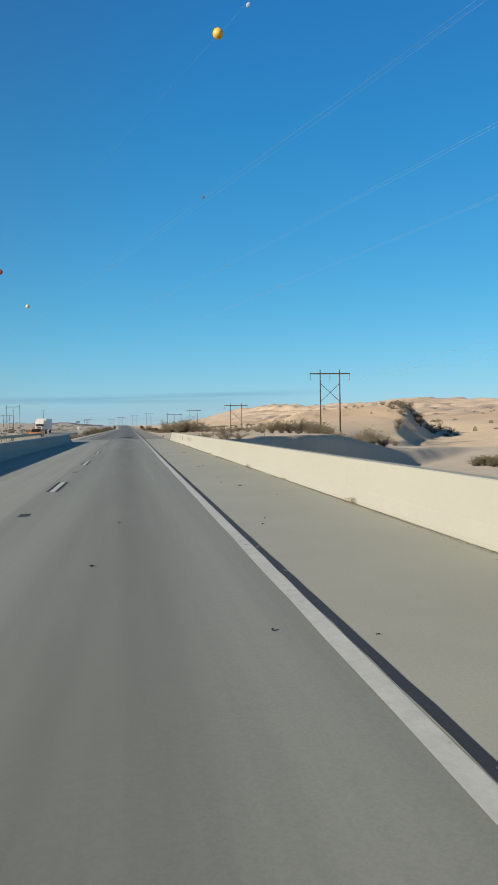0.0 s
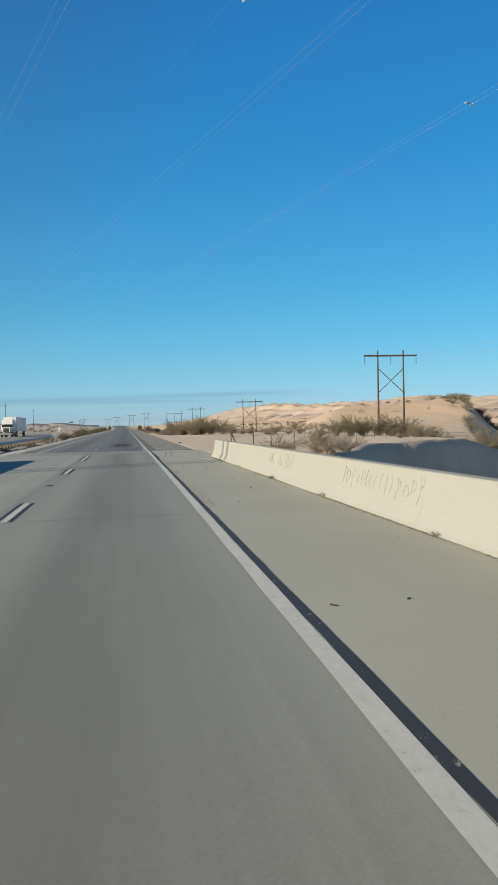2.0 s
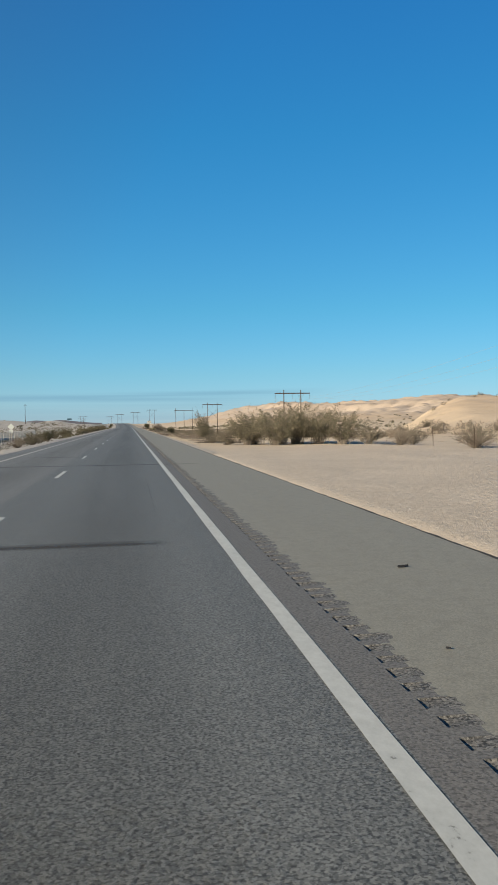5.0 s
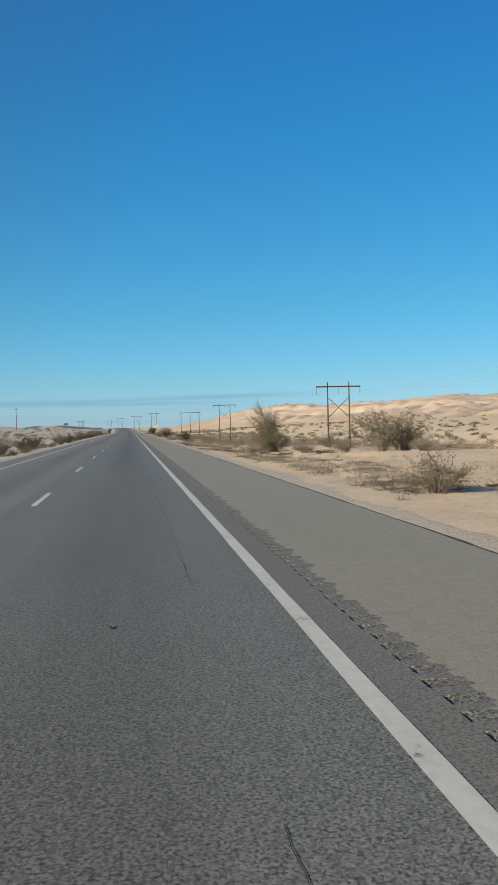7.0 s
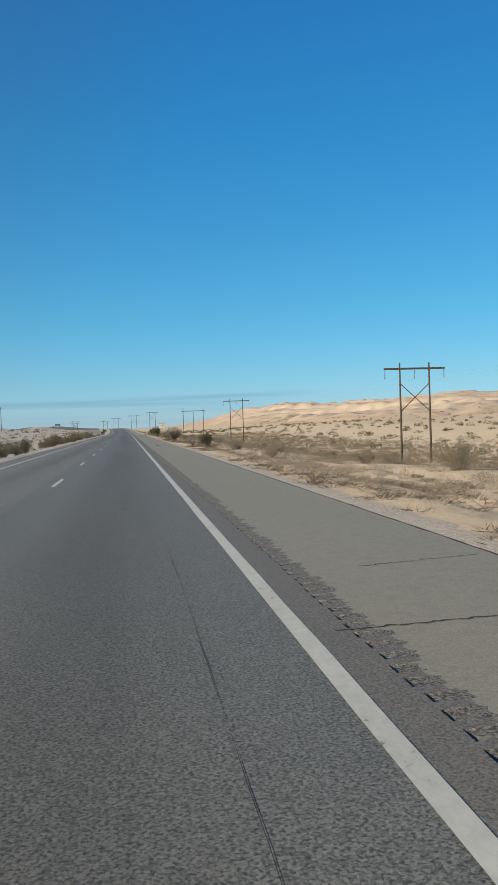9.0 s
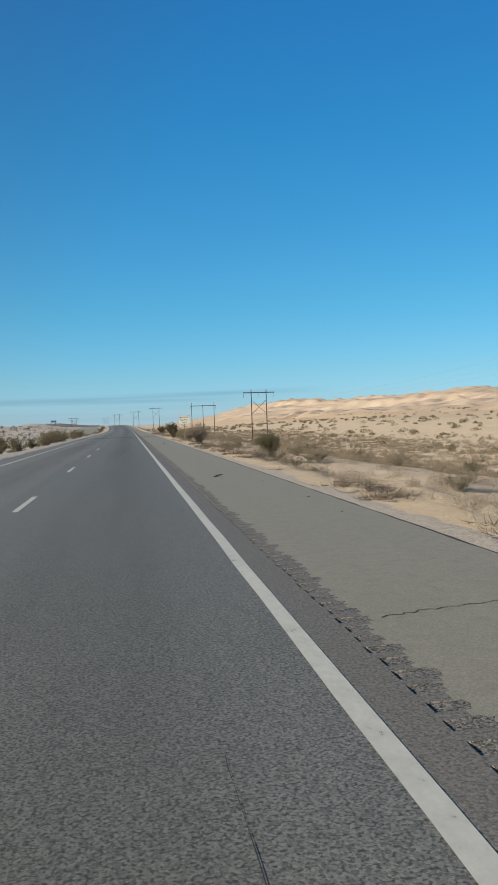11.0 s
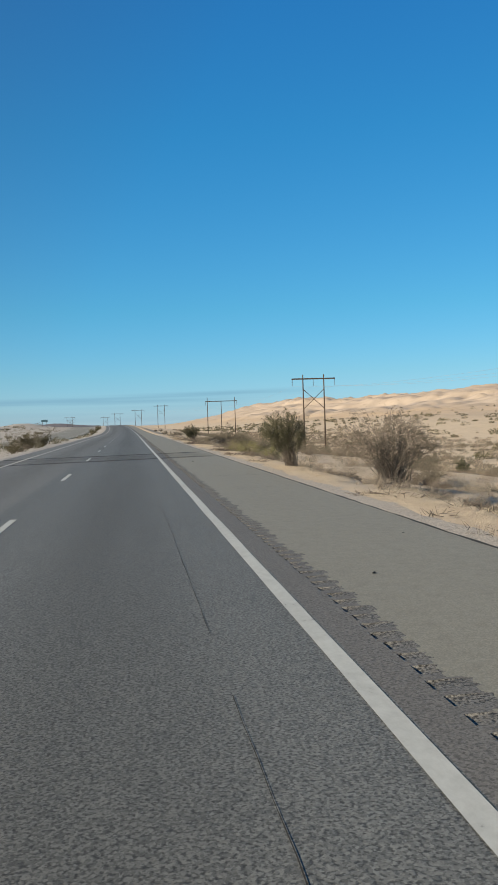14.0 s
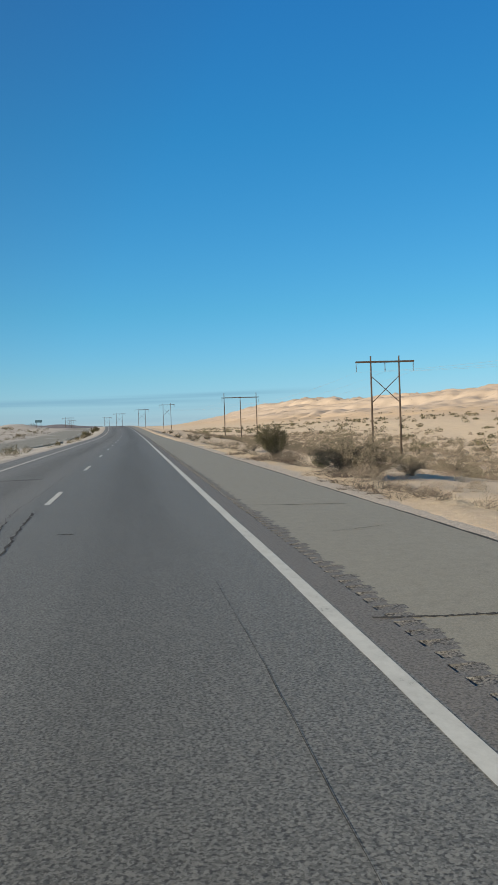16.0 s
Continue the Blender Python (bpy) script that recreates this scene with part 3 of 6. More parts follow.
# ---------------- carriageways ----------------
def ribbon(name, x0, x1, y0, y1, dz, material, step=2.0, cols=1, centre=road_x, thick=0.0, wobble=0.0, seed=0, parent=None, label="", height=None, straight=False):
    """A strip that follows the road's line and grade, with a skirt of the given thickness."""
    r = random.Random(seed)
    ys = np.append(np.arange(y0, y1 - 1e-6, step), y1)
    verts, faces = [], []
    for y in ys:
        c, z = float(centre(y)), float((height or road_z)(y)) + dz
        w0, w1 = (0.0 if straight else r.uniform(-wobble, wobble)), r.uniform(-wobble, wobble)
        row = [x0 + w0 + (x1 - x0 + w1 - w0) * k / cols + c for k in range(cols + 1)]
        pts = [(x, y, z) for x in row]
        if thick:
            pts = [(row[0], y, z - thick)] + pts + [(row[-1], y, z - thick)]
        verts += pts
    w = cols + 1 + (2 if thick else 0)
    for k in range(len(ys) - 1):
        for j in range(w - 1):
            faces.append((k * w + j, k * w + j + 1, (k + 1) * w + j + 1, (k + 1) * w + j))
    if thick:
        faces.append(tuple(range(w))[::-1])
        faces.append(tuple((len(ys) - 1) * w + j for j in range(w)))
    ob = new(name, raw_mesh(name, verts, faces, material))
    if parent:
        ob.parent = parent
    return tagged(ob, label)


road = tagged(empty("road"), "straight grey asphalt highway with worn markings", "road", kind="structure")
ribbon("lanes", -2.45, 1.72, DECK_END, 1500, 0.0, M_ASPHALT, 6.0, 1, thick=0.12, parent=road, label="dark worn asphalt lane")
ribbon("lanes", PAVED_L, -2.45, DECK_END, 1500, 0.0, M_ASPHALT_PALE, 6.0, 1, thick=0.12, parent=road, label="paler bleached asphalt lane")
ribbon("line_margin", 1.72, 1.95, DECK_END, 1500, 0.0, M_RUMBLE, 6.0, 1, parent=road, label="rough grey asphalt beside the edge line")
ribbon("shoulder", 2.38, PAVED_R, DECK_END, 1500, 0.0, M_SHOULDER, 0.9, 1, thick=0.16, wobble=0.02, straight=True, parent=road, label="smooth pale asphalt shoulder")
ribbon("shoulder_lip", PAVED_R - 0.012, PAVED_R + 0.030, DECK_END + 3, 700, 0.003, M_LIP_SHADE, 0.45, 1, thick=0.1, wobble=0.02, seed=4, parent=road, label="ragged asphalt edge, with the drop-off's shade in its dark colour")


def rumble():
    """Milled grooves beside the edge line, every 0.3 m, coarse inside and ragged at the outer end."""
    verts, faces, mats = [], [], []
    r = random.Random(2)
    y = DECK_END
    while y < 520:
        a = y + r.uniform(0.085, 0.115)
        b = y + r.uniform(0.262, 0.288)
        x0, x1 = 2.030 + r.uniform(-0.014, 0.014), 2.30 + r.uniform(-0.07, 0.05)
        xs = (1.95, x0, x0 + 0.010, x0 + r.uniform(0.05, 0.085), 0.45 * x0 + 0.55 * x1, x1, 2.38)
        mid = 0.5 * (a + b)
        ys = ((y, 0), (a, 0), (a + 0.014, 0.9), (mid, 1.2), (b - 0.014, 0.9), (b, 0), (y + 0.30, 0))
        deep = -0.017 * r.uniform(0.75, 1.25) * float(sm(106.4, 108.0, y))
        o = len(verts)
        for yy, d in ys:
            z, c = float(road_z(yy)), float(road_x(yy))
            inner = 0 < d
            for k, x in enumerate(xs):
                jog = r.uniform(-0.010, 0.010) if inner and 1 < k < 6 else 0
                end = r.uniform(-0.05, 0.02) * (1 - 2.2 * abs(yy - mid) / (b - a)) if inner and k == 5 else 0
                verts.append((x + c + jog - (0.05 if k == 5 and not 0.6 < d < 1.3 else 0) + end, yy, z + deep * d * (0, 0, 1.0, 0.62, 0.36, 0, 0)[k]))
        for p in range(6):
            for k in range(6):
                faces.append((o + p * 7 + k, o + p * 7 + k + 1, o + p * 7 + k + 8, o + p * 7 + k + 7))
                mats.append(1 if 0 < p < 5 and 0 < k < 5 else 0 if k < 5 else 2)
        y += 0.30
    me = raw_mesh("rumble_strip", verts, faces, M_RUMBLE)
    me.materials.append(M_GROOVE)
    me.materials.append(M_SHOULDER)
    me.polygons.foreach_set("material_index", mats)
    ob = new("rumble_strip", me)
    ob.parent = road
    tagged(ob, "milled rumble strip grooves beside the edge line")
    ribbon("rumble_strip_rest", 1.95, 2.38, y, 1500, 0.0, M_RUMBLE, 6.0, parent=road)


rumble()
other = tagged(empty("opposite_road"), "far grey asphalt carriageway across the median", "road", kind="structure")
ribbon("opposite_lanes", -5.4, 5.4, -60, 1500, 0.02, M_SHOULDER, 8.0, 1, far_road_x, 0.15, parent=other, height=far_road_z)
ribbon("opposite_line", 4.1, 4.22, -60, 1500, 0.03, M_YELLOW, 8.0, 1, far_road_x, parent=other, height=far_road_z)
ribbon("opposite_line", -4.5, -4.38, -60, 1500, 0.03, M_WHITE, 8.0, 1, far_road_x, parent=other, height=far_road_z)

# markings
ribbon("edge_line", EDGE - 0.078, EDGE + 0.078, DECK_END + 0.2, 1400, 0.004, M_WHITE, 1.5, 1, wobble=0.006, parent=road, label="worn white edge line")
ribbon("left_edge_line", LEFT - 0.075, LEFT + 0.075, DECK_END, 1400, 0.004, M_YELLOW, 3.0, 1, parent=road, label="bleached yellowish-white edge line")
DASH0, CYCLE = 23.3, 14.63
for k in range(6, 60):
    y = DASH0 + CYCLE * k
    ribbon("lane_dash", LANE - 0.065, LANE + 0.065, y - 1.83, y + 1.83, 0.004, M_WHITE, 1.83, 1, parent=road)

# ---------------- bridge ----------------
bridge = tagged(empty("bridge"), "pale concrete bridge deck with worn lanes", "bridge", kind="structure")
ribbon("deck", -7.3, -2.35, -60, DECK_END, -0.002, M_DECK_LEFT, 8.0, 1, thick=1.2, parent=bridge)
ribbon("deck_lanes", -2.35, 1.63, -60, DECK_END, 0.0, M_DECK_LANE, 8.0, 1, thick=1.2, parent=bridge)
ribbon("deck_shoulder", 1.63, 5.15, -60, DECK_END, 0.0, M_DECK, 8.0, 1, thick=1.2, parent=bridge)
drift = lambda y: 0.07 * float(sm(35, 80, np.asarray(y, float)))
ribbon("edge_line", EDGE - 0.125, EDGE + 0.05, -60, DECK_END - 4.0, 0.004, M_WHITE, 1.5, 1, wobble=0.010, seed=3, centre=drift, parent=bridge, label="worn white edge line")
zl = float(road_z(DECK_END)) + 0.004
line_taper = new("edge_line", raw_mesh("edge_line", [(EDGE - 0.055, DECK_END - 4.0, zl), (EDGE + 0.12, DECK_END - 4.0, zl), (EDGE + 0.078, DECK_END + 0.2, zl), (EDGE - 0.078, DECK_END + 0.2, zl)], [(0, 1, 2, 3)], M_WHITE))
line_taper.parent = bridge
ribbon("contrast_line", EDGE + 0.054, EDGE + 0.155, -60, DECK_END - 1.6, 0.004, M_BLACK, 0.5, 1, wobble=0.007, seed=5, centre=drift, parent=bridge, label="black contrast stripe beside the edge line")
for k in range(-5, 6):
    y = DASH0 + CYCLE * k
    early = 3.6 if k == 5 else 0.0
    for a, b, m in ((-0.065, 0.065, M_WHITE), (-0.16, -0.07, M_BLACK), (0.07, 0.16, M_BLACK)):
        ribbon("lane_dash" if m is M_WHITE else "dash_contrast", LANE + a, LANE + b, y - 1.83 - early, y + 1.83, 0.004, m, 1.83, 1, parent=bridge)
    # a raised marker and its shadow, drawn as one flat black patch
    ribbon("marker_patch", LANE - 0.10, LANE + 0.10, y + 7.0, y + 7.45, 0.005, M_BLACK, 0.2, 1, wobble=0.03, seed=k, parent=bridge)
# the contrast stripe is broader past the deck crack and narrows towards the joint
r = random.Random(61)
wedge = []
for y in np.arange(92.2, 101.5, 0.3):
    c = drift(y)
    wedge += [(EDGE + 0.150 + c, float(y), 0.0048), (EDGE + 0.165 + 0.10 * (101.5 - float(y)) / 9.3 + c + r.uniform(-0.008, 0.008), float(y), 0.0048)]
wide_stripe = new("contrast_line", raw_mesh("contrast_line", wedge, [(2 * k, 2 * k + 1, 2 * k + 3, 2 * k + 2) for k in range(len(wedge) // 2 - 1)], M_BLACK))
wide_stripe.parent = bridge
# approach joint, old line and spalls
ribbon("joint", -7.0, 1.25, 101.2, 101.3, 0.004, M_CRACK, 0.1, 1, parent=bridge)
ribbon("approach_patch", -5.6, 1.25, 101.6, 104.9, 0.0018, M_PATCH, 1.0, 1, wobble=0.05, parent=bridge, label="pale concrete patch across the lanes")
ribbon("old_edge_line", EDGE - 0.205, EDGE - 0.092, DECK_END - 2.5, DECK_END + 20, 0.0025, M_WHITE_OLD, 1.0, 1, wobble=0.01, centre=lambda y: -0.02 * max(0.0, 111.0 - float(y)) + 0.013 * max(0.0, float(y) - 114.0), parent=road, label="faded older edge line")
ribbon("joint_rubble", 1.75, PAVED_R, DECK_END - 0.25, DECK_END + 0.9, 0.006, M_SCAR, 0.3, 6, wobble=0.08, seed=8, parent=road, label="broken coarse asphalt at the bridge joint")


for y0, y1 in ((67, 74), (78.5, 87), (89, 92)):
    ribbon("spalled_edge", EDGE + 0.22, EDGE + 0.40, y0, y1, 0.005, M_SPALL, 0.5, 1, wobble=0.07, seed=21, parent=bridge, label="spalled white concrete along the edge line")
ribbon("spalled_pits", EDGE + 0.20, EDGE + 0.46, 66, 92, 0.007, M_SPALL_DARK, 0.5, 1, wobble=0.06, seed=22, parent=bridge, label="dark pits along the edge line")

# concrete barriers, in cast sections
FACE = ((0.0, 0.0), (0.0, 0.07), (0.13, 0.30), (0.20, 0.88), (0.22, 0.90), (0.44, 0.90), (0.46, 0.88), (0.46, -0.6))


def barrier(side, x0, label):
    b = tagged(empty("concrete_barrier"), label, "barrier", "bridge barriers")
    y, r = -58.0, random.Random(5)
    while y < WALL_END - 0.1:
        y1 = min(y + 15.05, WALL_END)
        bm = bmesh.new()
        last = y1 >= WALL_END - 0.01
        rings = []
        for yy in (y + 0.003, y1 - (0.25 if last else 0.003), y1):
            shrink = 0.06 if (last and yy == y1) else 0.0
            rings.append([bm.verts.new((x0 + side * dx, yy, dz * (1 - shrink if dz > 0.5 else 1))) for dx, dz in FACE])
            if not last and yy == y1 - 0.003:
                break
        for a, c in zip(rings, rings[1:]):
            for k in range(len(FACE) - 1):
                bm.faces.new((a[k], a[k + 1], c[k + 1], c[k]))
        bm.faces.new(rings[0])
        bm.faces.new(rings[-1][::-1])
        bmesh.ops.recalc_face_normals(bm, faces=bm.faces[:])
        part("section", bm, M_BARRIER, b)
        y = y1
    return b


right_barrier = barrier(1, 4.65, "cream concrete bridge barrier with black graffiti")
barrier(-1, -6.45, "pale concrete bridge barrier in its own shade")



# ---------------- power lines ----------------
def sag(a, b, drop, n=14):
    a, b = Vector(a), Vector(b)
    return [a.lerp(b, k / n) - Vector((0, 0, 4 * drop * (k / n) * (1 - k / n))) for k in range(n + 1)]


def insulator(bm, x, z, length):
    tube(bm, [(x, 0, z), (x, 0, z - length)], 0.02, 5)
    n = int(length / 0.15)
    for k in range(n):
        zz = z - 0.12 - k * 0.15
        tube(bm, [(x, 0, zz), (x, 0, zz - 0.03), (x, 0, zz - 0.07)], [0.03, 0.12, 0.10], 6)


def pole_frame(x0, y0, arm_z, base=None, gap=5.1, poles=2, label="brown wooden H-frame power pole on desert sand"):
    """A wooden H-frame: poles, crossarm, crossed braces, three hanging insulator strings."""
    base = min(gz(x0, y0), gz(x0 + gap, y0)) if base is None else base
    p = tagged(empty("power_pole", pose(x0 + gap * (poles - 1) / 2, y0, base)), label, "power pole", "power poles")
    h = arm_z - base
    span = gap * (poles - 1)
    for k in range(poles):
        bm = bmesh.new()
        x = -span / 2 + gap * k
        g = gz(x + x0 + span / 2, y0) - base
        top = h + (1.0 if poles == 2 else (1.7 if k != 1 else 0.25))
        tube(bm, [(x, 0, g - 0.8), (x, 0, h * 0.5), (x, 0, top)], [0.20, 0.165, 0.125], 10)
        part("pole", bm, M_WOOD, p, smooth=True)
    ext = 2.7 if poles == 2 else 0.9
    bm = bmesh.new()
    for s in (-0.19, 0.19):
        box(bm, -span / 2 - ext, span / 2 + ext, s - 0.055, s + 0.055, h - 0.16, h + 0.14, 0.01)
    part("crossarm", bm, M_WOOD, p)
    if poles == 2:
        for s in (-1, 1):
            bm = bmesh.new()
            tube(bm, [(s * span / 2, s * 0.14, h - 2.5), (-s * span / 2, s * 0.14, h - 7.2)], 0.075, 6)
            part("brace", bm, M_WOOD, p)
    ends = (-span / 2 - ext + 0.1, 0.0, span / 2 + ext - 0.1)
    for x in ends:
        bm = bmesh.new()
        insulator(bm, x, h - 0.16, 1.55)
        part("insulator", bm, M_GLASS_STRING, p)
    return [Vector((x0 + span / 2 + x, y0, arm_z - 1.75)) for x in ends]


line_a = [(48.3, 198.2, 14.3), (45.4, 357.7, 10.3), (41.3, 546.9, 11.65)]
tips = [pole_frame(*q) for q in line_a]
tips.append(pole_frame(33.4, 702.8, 11.3, gap=5.95, poles=3, label="three-pole wooden power structure on desert sand"))
for q in ((20.6, 951.0, 16.0), (4.5, 1010.0, 14.5), (-14.0, 1130.0, 14.0), (-30.0, 1290.0, 13.0), (-60.0, 1150.0, 12.0), (-77, 1420, 12.5)):
    tips.append(pole_frame(*q))
pole_frame(-88.0, 600.0, 17.0, gap=4.6, poles=3, label="three-pole wooden power structure beyond the opposite road")
pole_frame(-104.0, 690.0, 12.0)
single = tagged(empty("utility_pole", pose(-77.0, 744.0, gz(-77, 744))), "lone wooden utility pole beyond the opposite road", "utility pole")
bm = bmesh.new()
tube(bm, [(0, 0, -0.5), (0, 0, 7), (0, 0, 15.0)], [0.2, 0.17, 0.13], 8)
part("pole", bm, M_WOOD, single)
bm = bmesh.new()
box(bm, -1.2, 1.2, -0.06, 0.06, 13.9, 14.1)
part("crossarm", bm, M_WOOD, single)

start = [Vector((x, 20.0, 15.5)) for x in (45.5, 51.0, 56.5)]
chain = [start] + tips[:5]
for a3, b3 in zip(chain, chain[1:]):
    for a, b in zip(a3, b3):
        bm = bmesh.new()
        tube(bm, sag(a, b, 2.4), 0.012, 4)
        tagged(new("power_wire", mesh_of("power_wire", bm, M_WIRE)), "thin grey power wire hung between wooden poles", "wire", "power wires")

# H-pole beside the road behind the start, whose shadow falls across the deck
def shade_pole(x, y, top):
    base = gz(x, y)
    p = tagged(empty("median_pole", pose(x, y, base)), "wooden H-frame power pole beside the opposite bridge", "power pole", "power poles")
    h = top - base
    for dx, dy in ((0, 0), (-4.2, -3.9)):
        bm = bmesh.new()
        tube(bm, [(dx, dy, gz(x + dx, y + dy) - base - 0.8), (dx, dy, h)], [0.19, 0.14], 10)
        part("pole", bm, M_WOOD, p, smooth=True)
    bm = bmesh.new()
    tube(bm, [(2.2, 2.04, h - 1.2), (-6.4, -5.94, h - 1.2)], 0.12, 6)
    part("crossarm", bm, M_WOOD, p)


shade_pole(-25.0, 73.0, 17.5)

# high-voltage line that crosses the road aslant
U = Vector((-0.30, 0.954, 0.0)).normalized()
UP = Vector((-0.343, 1.0, 0.0)).normalized()


def aslant(yc, z, slope, curve, radius, offset=0.0, U=U, name="high_voltage_wire", label="", sides=4):
    side = Vector((U.y, -U.x, 0)) * offset
    pts = []
    for k in range(41):
        s = -320 + 22 * k
        pts.append(Vector((0, yc, z)) + U * s + side + Vector((0, 0, slope * s + curve * s * s)))
    bm = bmesh.new()
    tube(bm, pts, radius, sides)
    return tagged(new(name, mesh_of(name, bm, M_WIRE)), label, "wire", "high-voltage wires")


SPACE = {75.8: 4.0, 106.4: -30.0, 136.2: 40.0}
for yc, z in ((75.8, 17.6), (106.4, 16.2), (136.2, 14.85)):
    for off in (-0.20, 0.20):
        aslant(yc, z, -0.035, 0.00008, 0.0042, off, UP, label="twin aluminium high-voltage conductor over the road")
    for s in (SPACE[yc] - 92, SPACE[yc], SPACE[yc] + 90):
        bm = bmesh.new()
        side = Vector((UP.y, -UP.x, 0))
        c = Vector((0, yc, z - 0.035 * s + 0.00008 * s * s)) + UP * s
        for off in (-0.20, 0.20):
            tube(bm, [c + side * off - UP * 0.10, c + side * off + UP * 0.10], 0.035, 6)
        tube(bm, [c - side * 0.20, c + side * 0.20], 0.02, 6)
        tagged(new("wire_spacer", mesh_of("wire_spacer", bm, M_WIRE)), "small metal spacer clamped between twin wires", "spacer", "wire spacers")
for yc, z in ((78.0, 29.3), (128.4, 30.0)):
    aslant(yc, z, 0.004, 0.00006, 0.003, label="thin shield wire carrying marker balls")


def ball(place, r, material, label):
    bm = bmesh.new()
    bmesh.ops.create_uvsphere(bm, u_segments=24, v_segments=14, radius=r)
    b = tagged(empty("marker_ball", Matrix.Translation(place) @ U.to_track_quat('Y', 'Z').to_matrix().to_4x4()), label, "marker ball", "aerial marker balls")
    part("shell", bm, material, b, smooth=True)
    bm = bmesh.new()
    ring = [(r * 1.01 * math.cos(6.2832 * k / 28), 0, r * 1.01 * math.sin(6.2832 * k / 28)) for k in range(29)]
    tube(bm, ring, 0.02, 5)
    part("seam", bm, material, b)
    for s in (-1, 1):
        bm = bmesh.new()
        tube(bm, [(0, s * (r - 0.02), 0), (0, s * (r + 0.18), 0)], 0.04, 8)
        part("clamp", bm, M_GALV, b)


ball((6.7, 56.3, 29.2), 0.38, M_YELLOW_BALL, "yellow plastic marker ball on a high wire")
ball((-22.3, 148.0, 29.6), 0.46, M_RED_BALL, "red plastic marker ball on a high wire")
ball((9.5, 97.9, 29.6), 0.15, M_GLASS_STRING, "small grey marker ball on a high wire")
ball((-24.84, 208.3, 32.39), 0.46, M_PALE_BALL, "pale cream plastic marker ball on a high wire")

# day moon
az, el = radians(9.0), radians(27.46)
MOON_FAR = 5500.0
bm = bmesh.new()
bmesh.ops.create_uvsphere(bm, u_segments=32, v_segments=16, radius=MOON_FAR * 0.0031)
# only the sunlit part of the globe stands out against the day sky
bmesh.ops.delete(bm, geom=[f for f in bm.faces if f.normal.dot(sun_dir) < 0.12], context='FACES')
moon = new("moon", mesh_of("moon", bm, M_MOON, True))
moon.location = Vector((math.sin(az) * math.cos(el), math.cos(az) * math.cos(el), math.sin(el))) * MOON_FAR
tagged(moon, "pale half moon in the daytime sky", "moon", kind="structure")


# low blue hills at the far left
hx = np.linspace(-900, -120, 60)
hh = 10 + 22 * fbm(hx / 130.0, hx * 0 + 3.3, 4) * sm(-120, -330, hx)
vv = [(float(x), 3600.0, -5.0) for x in hx] + [(float(x), 3700.0, float(h)) for x, h in zip(hx, hh)] + [(float(x), 3900.0, -5.0) for x in hx]
ff = [(k + o, k + 1 + o, k + 61 + o, k + 60 + o) for o in (0, 60) for k in range(59)]
tagged(new("far_hills", raw_mesh("far_hills", vv, ff, surface("far_hill_rock", (0.10, 0.10, 0.12), (0.17, 0.165, 0.18), 0.95, 0.05, 0.01))), "dark far rocky hills on the horizon", "hills", kind="structure")


# ---------------- shrubs ----------------
def wand(c, d, wide):
    """Thin flat twigs from c along d, pointed at the end."""
    e = unit(np.cross(d, np.roll(d, 1, axis=1) + 0.31)) * wide[:, None]
    return np.stack([c - e, c + e, c + d], 1)


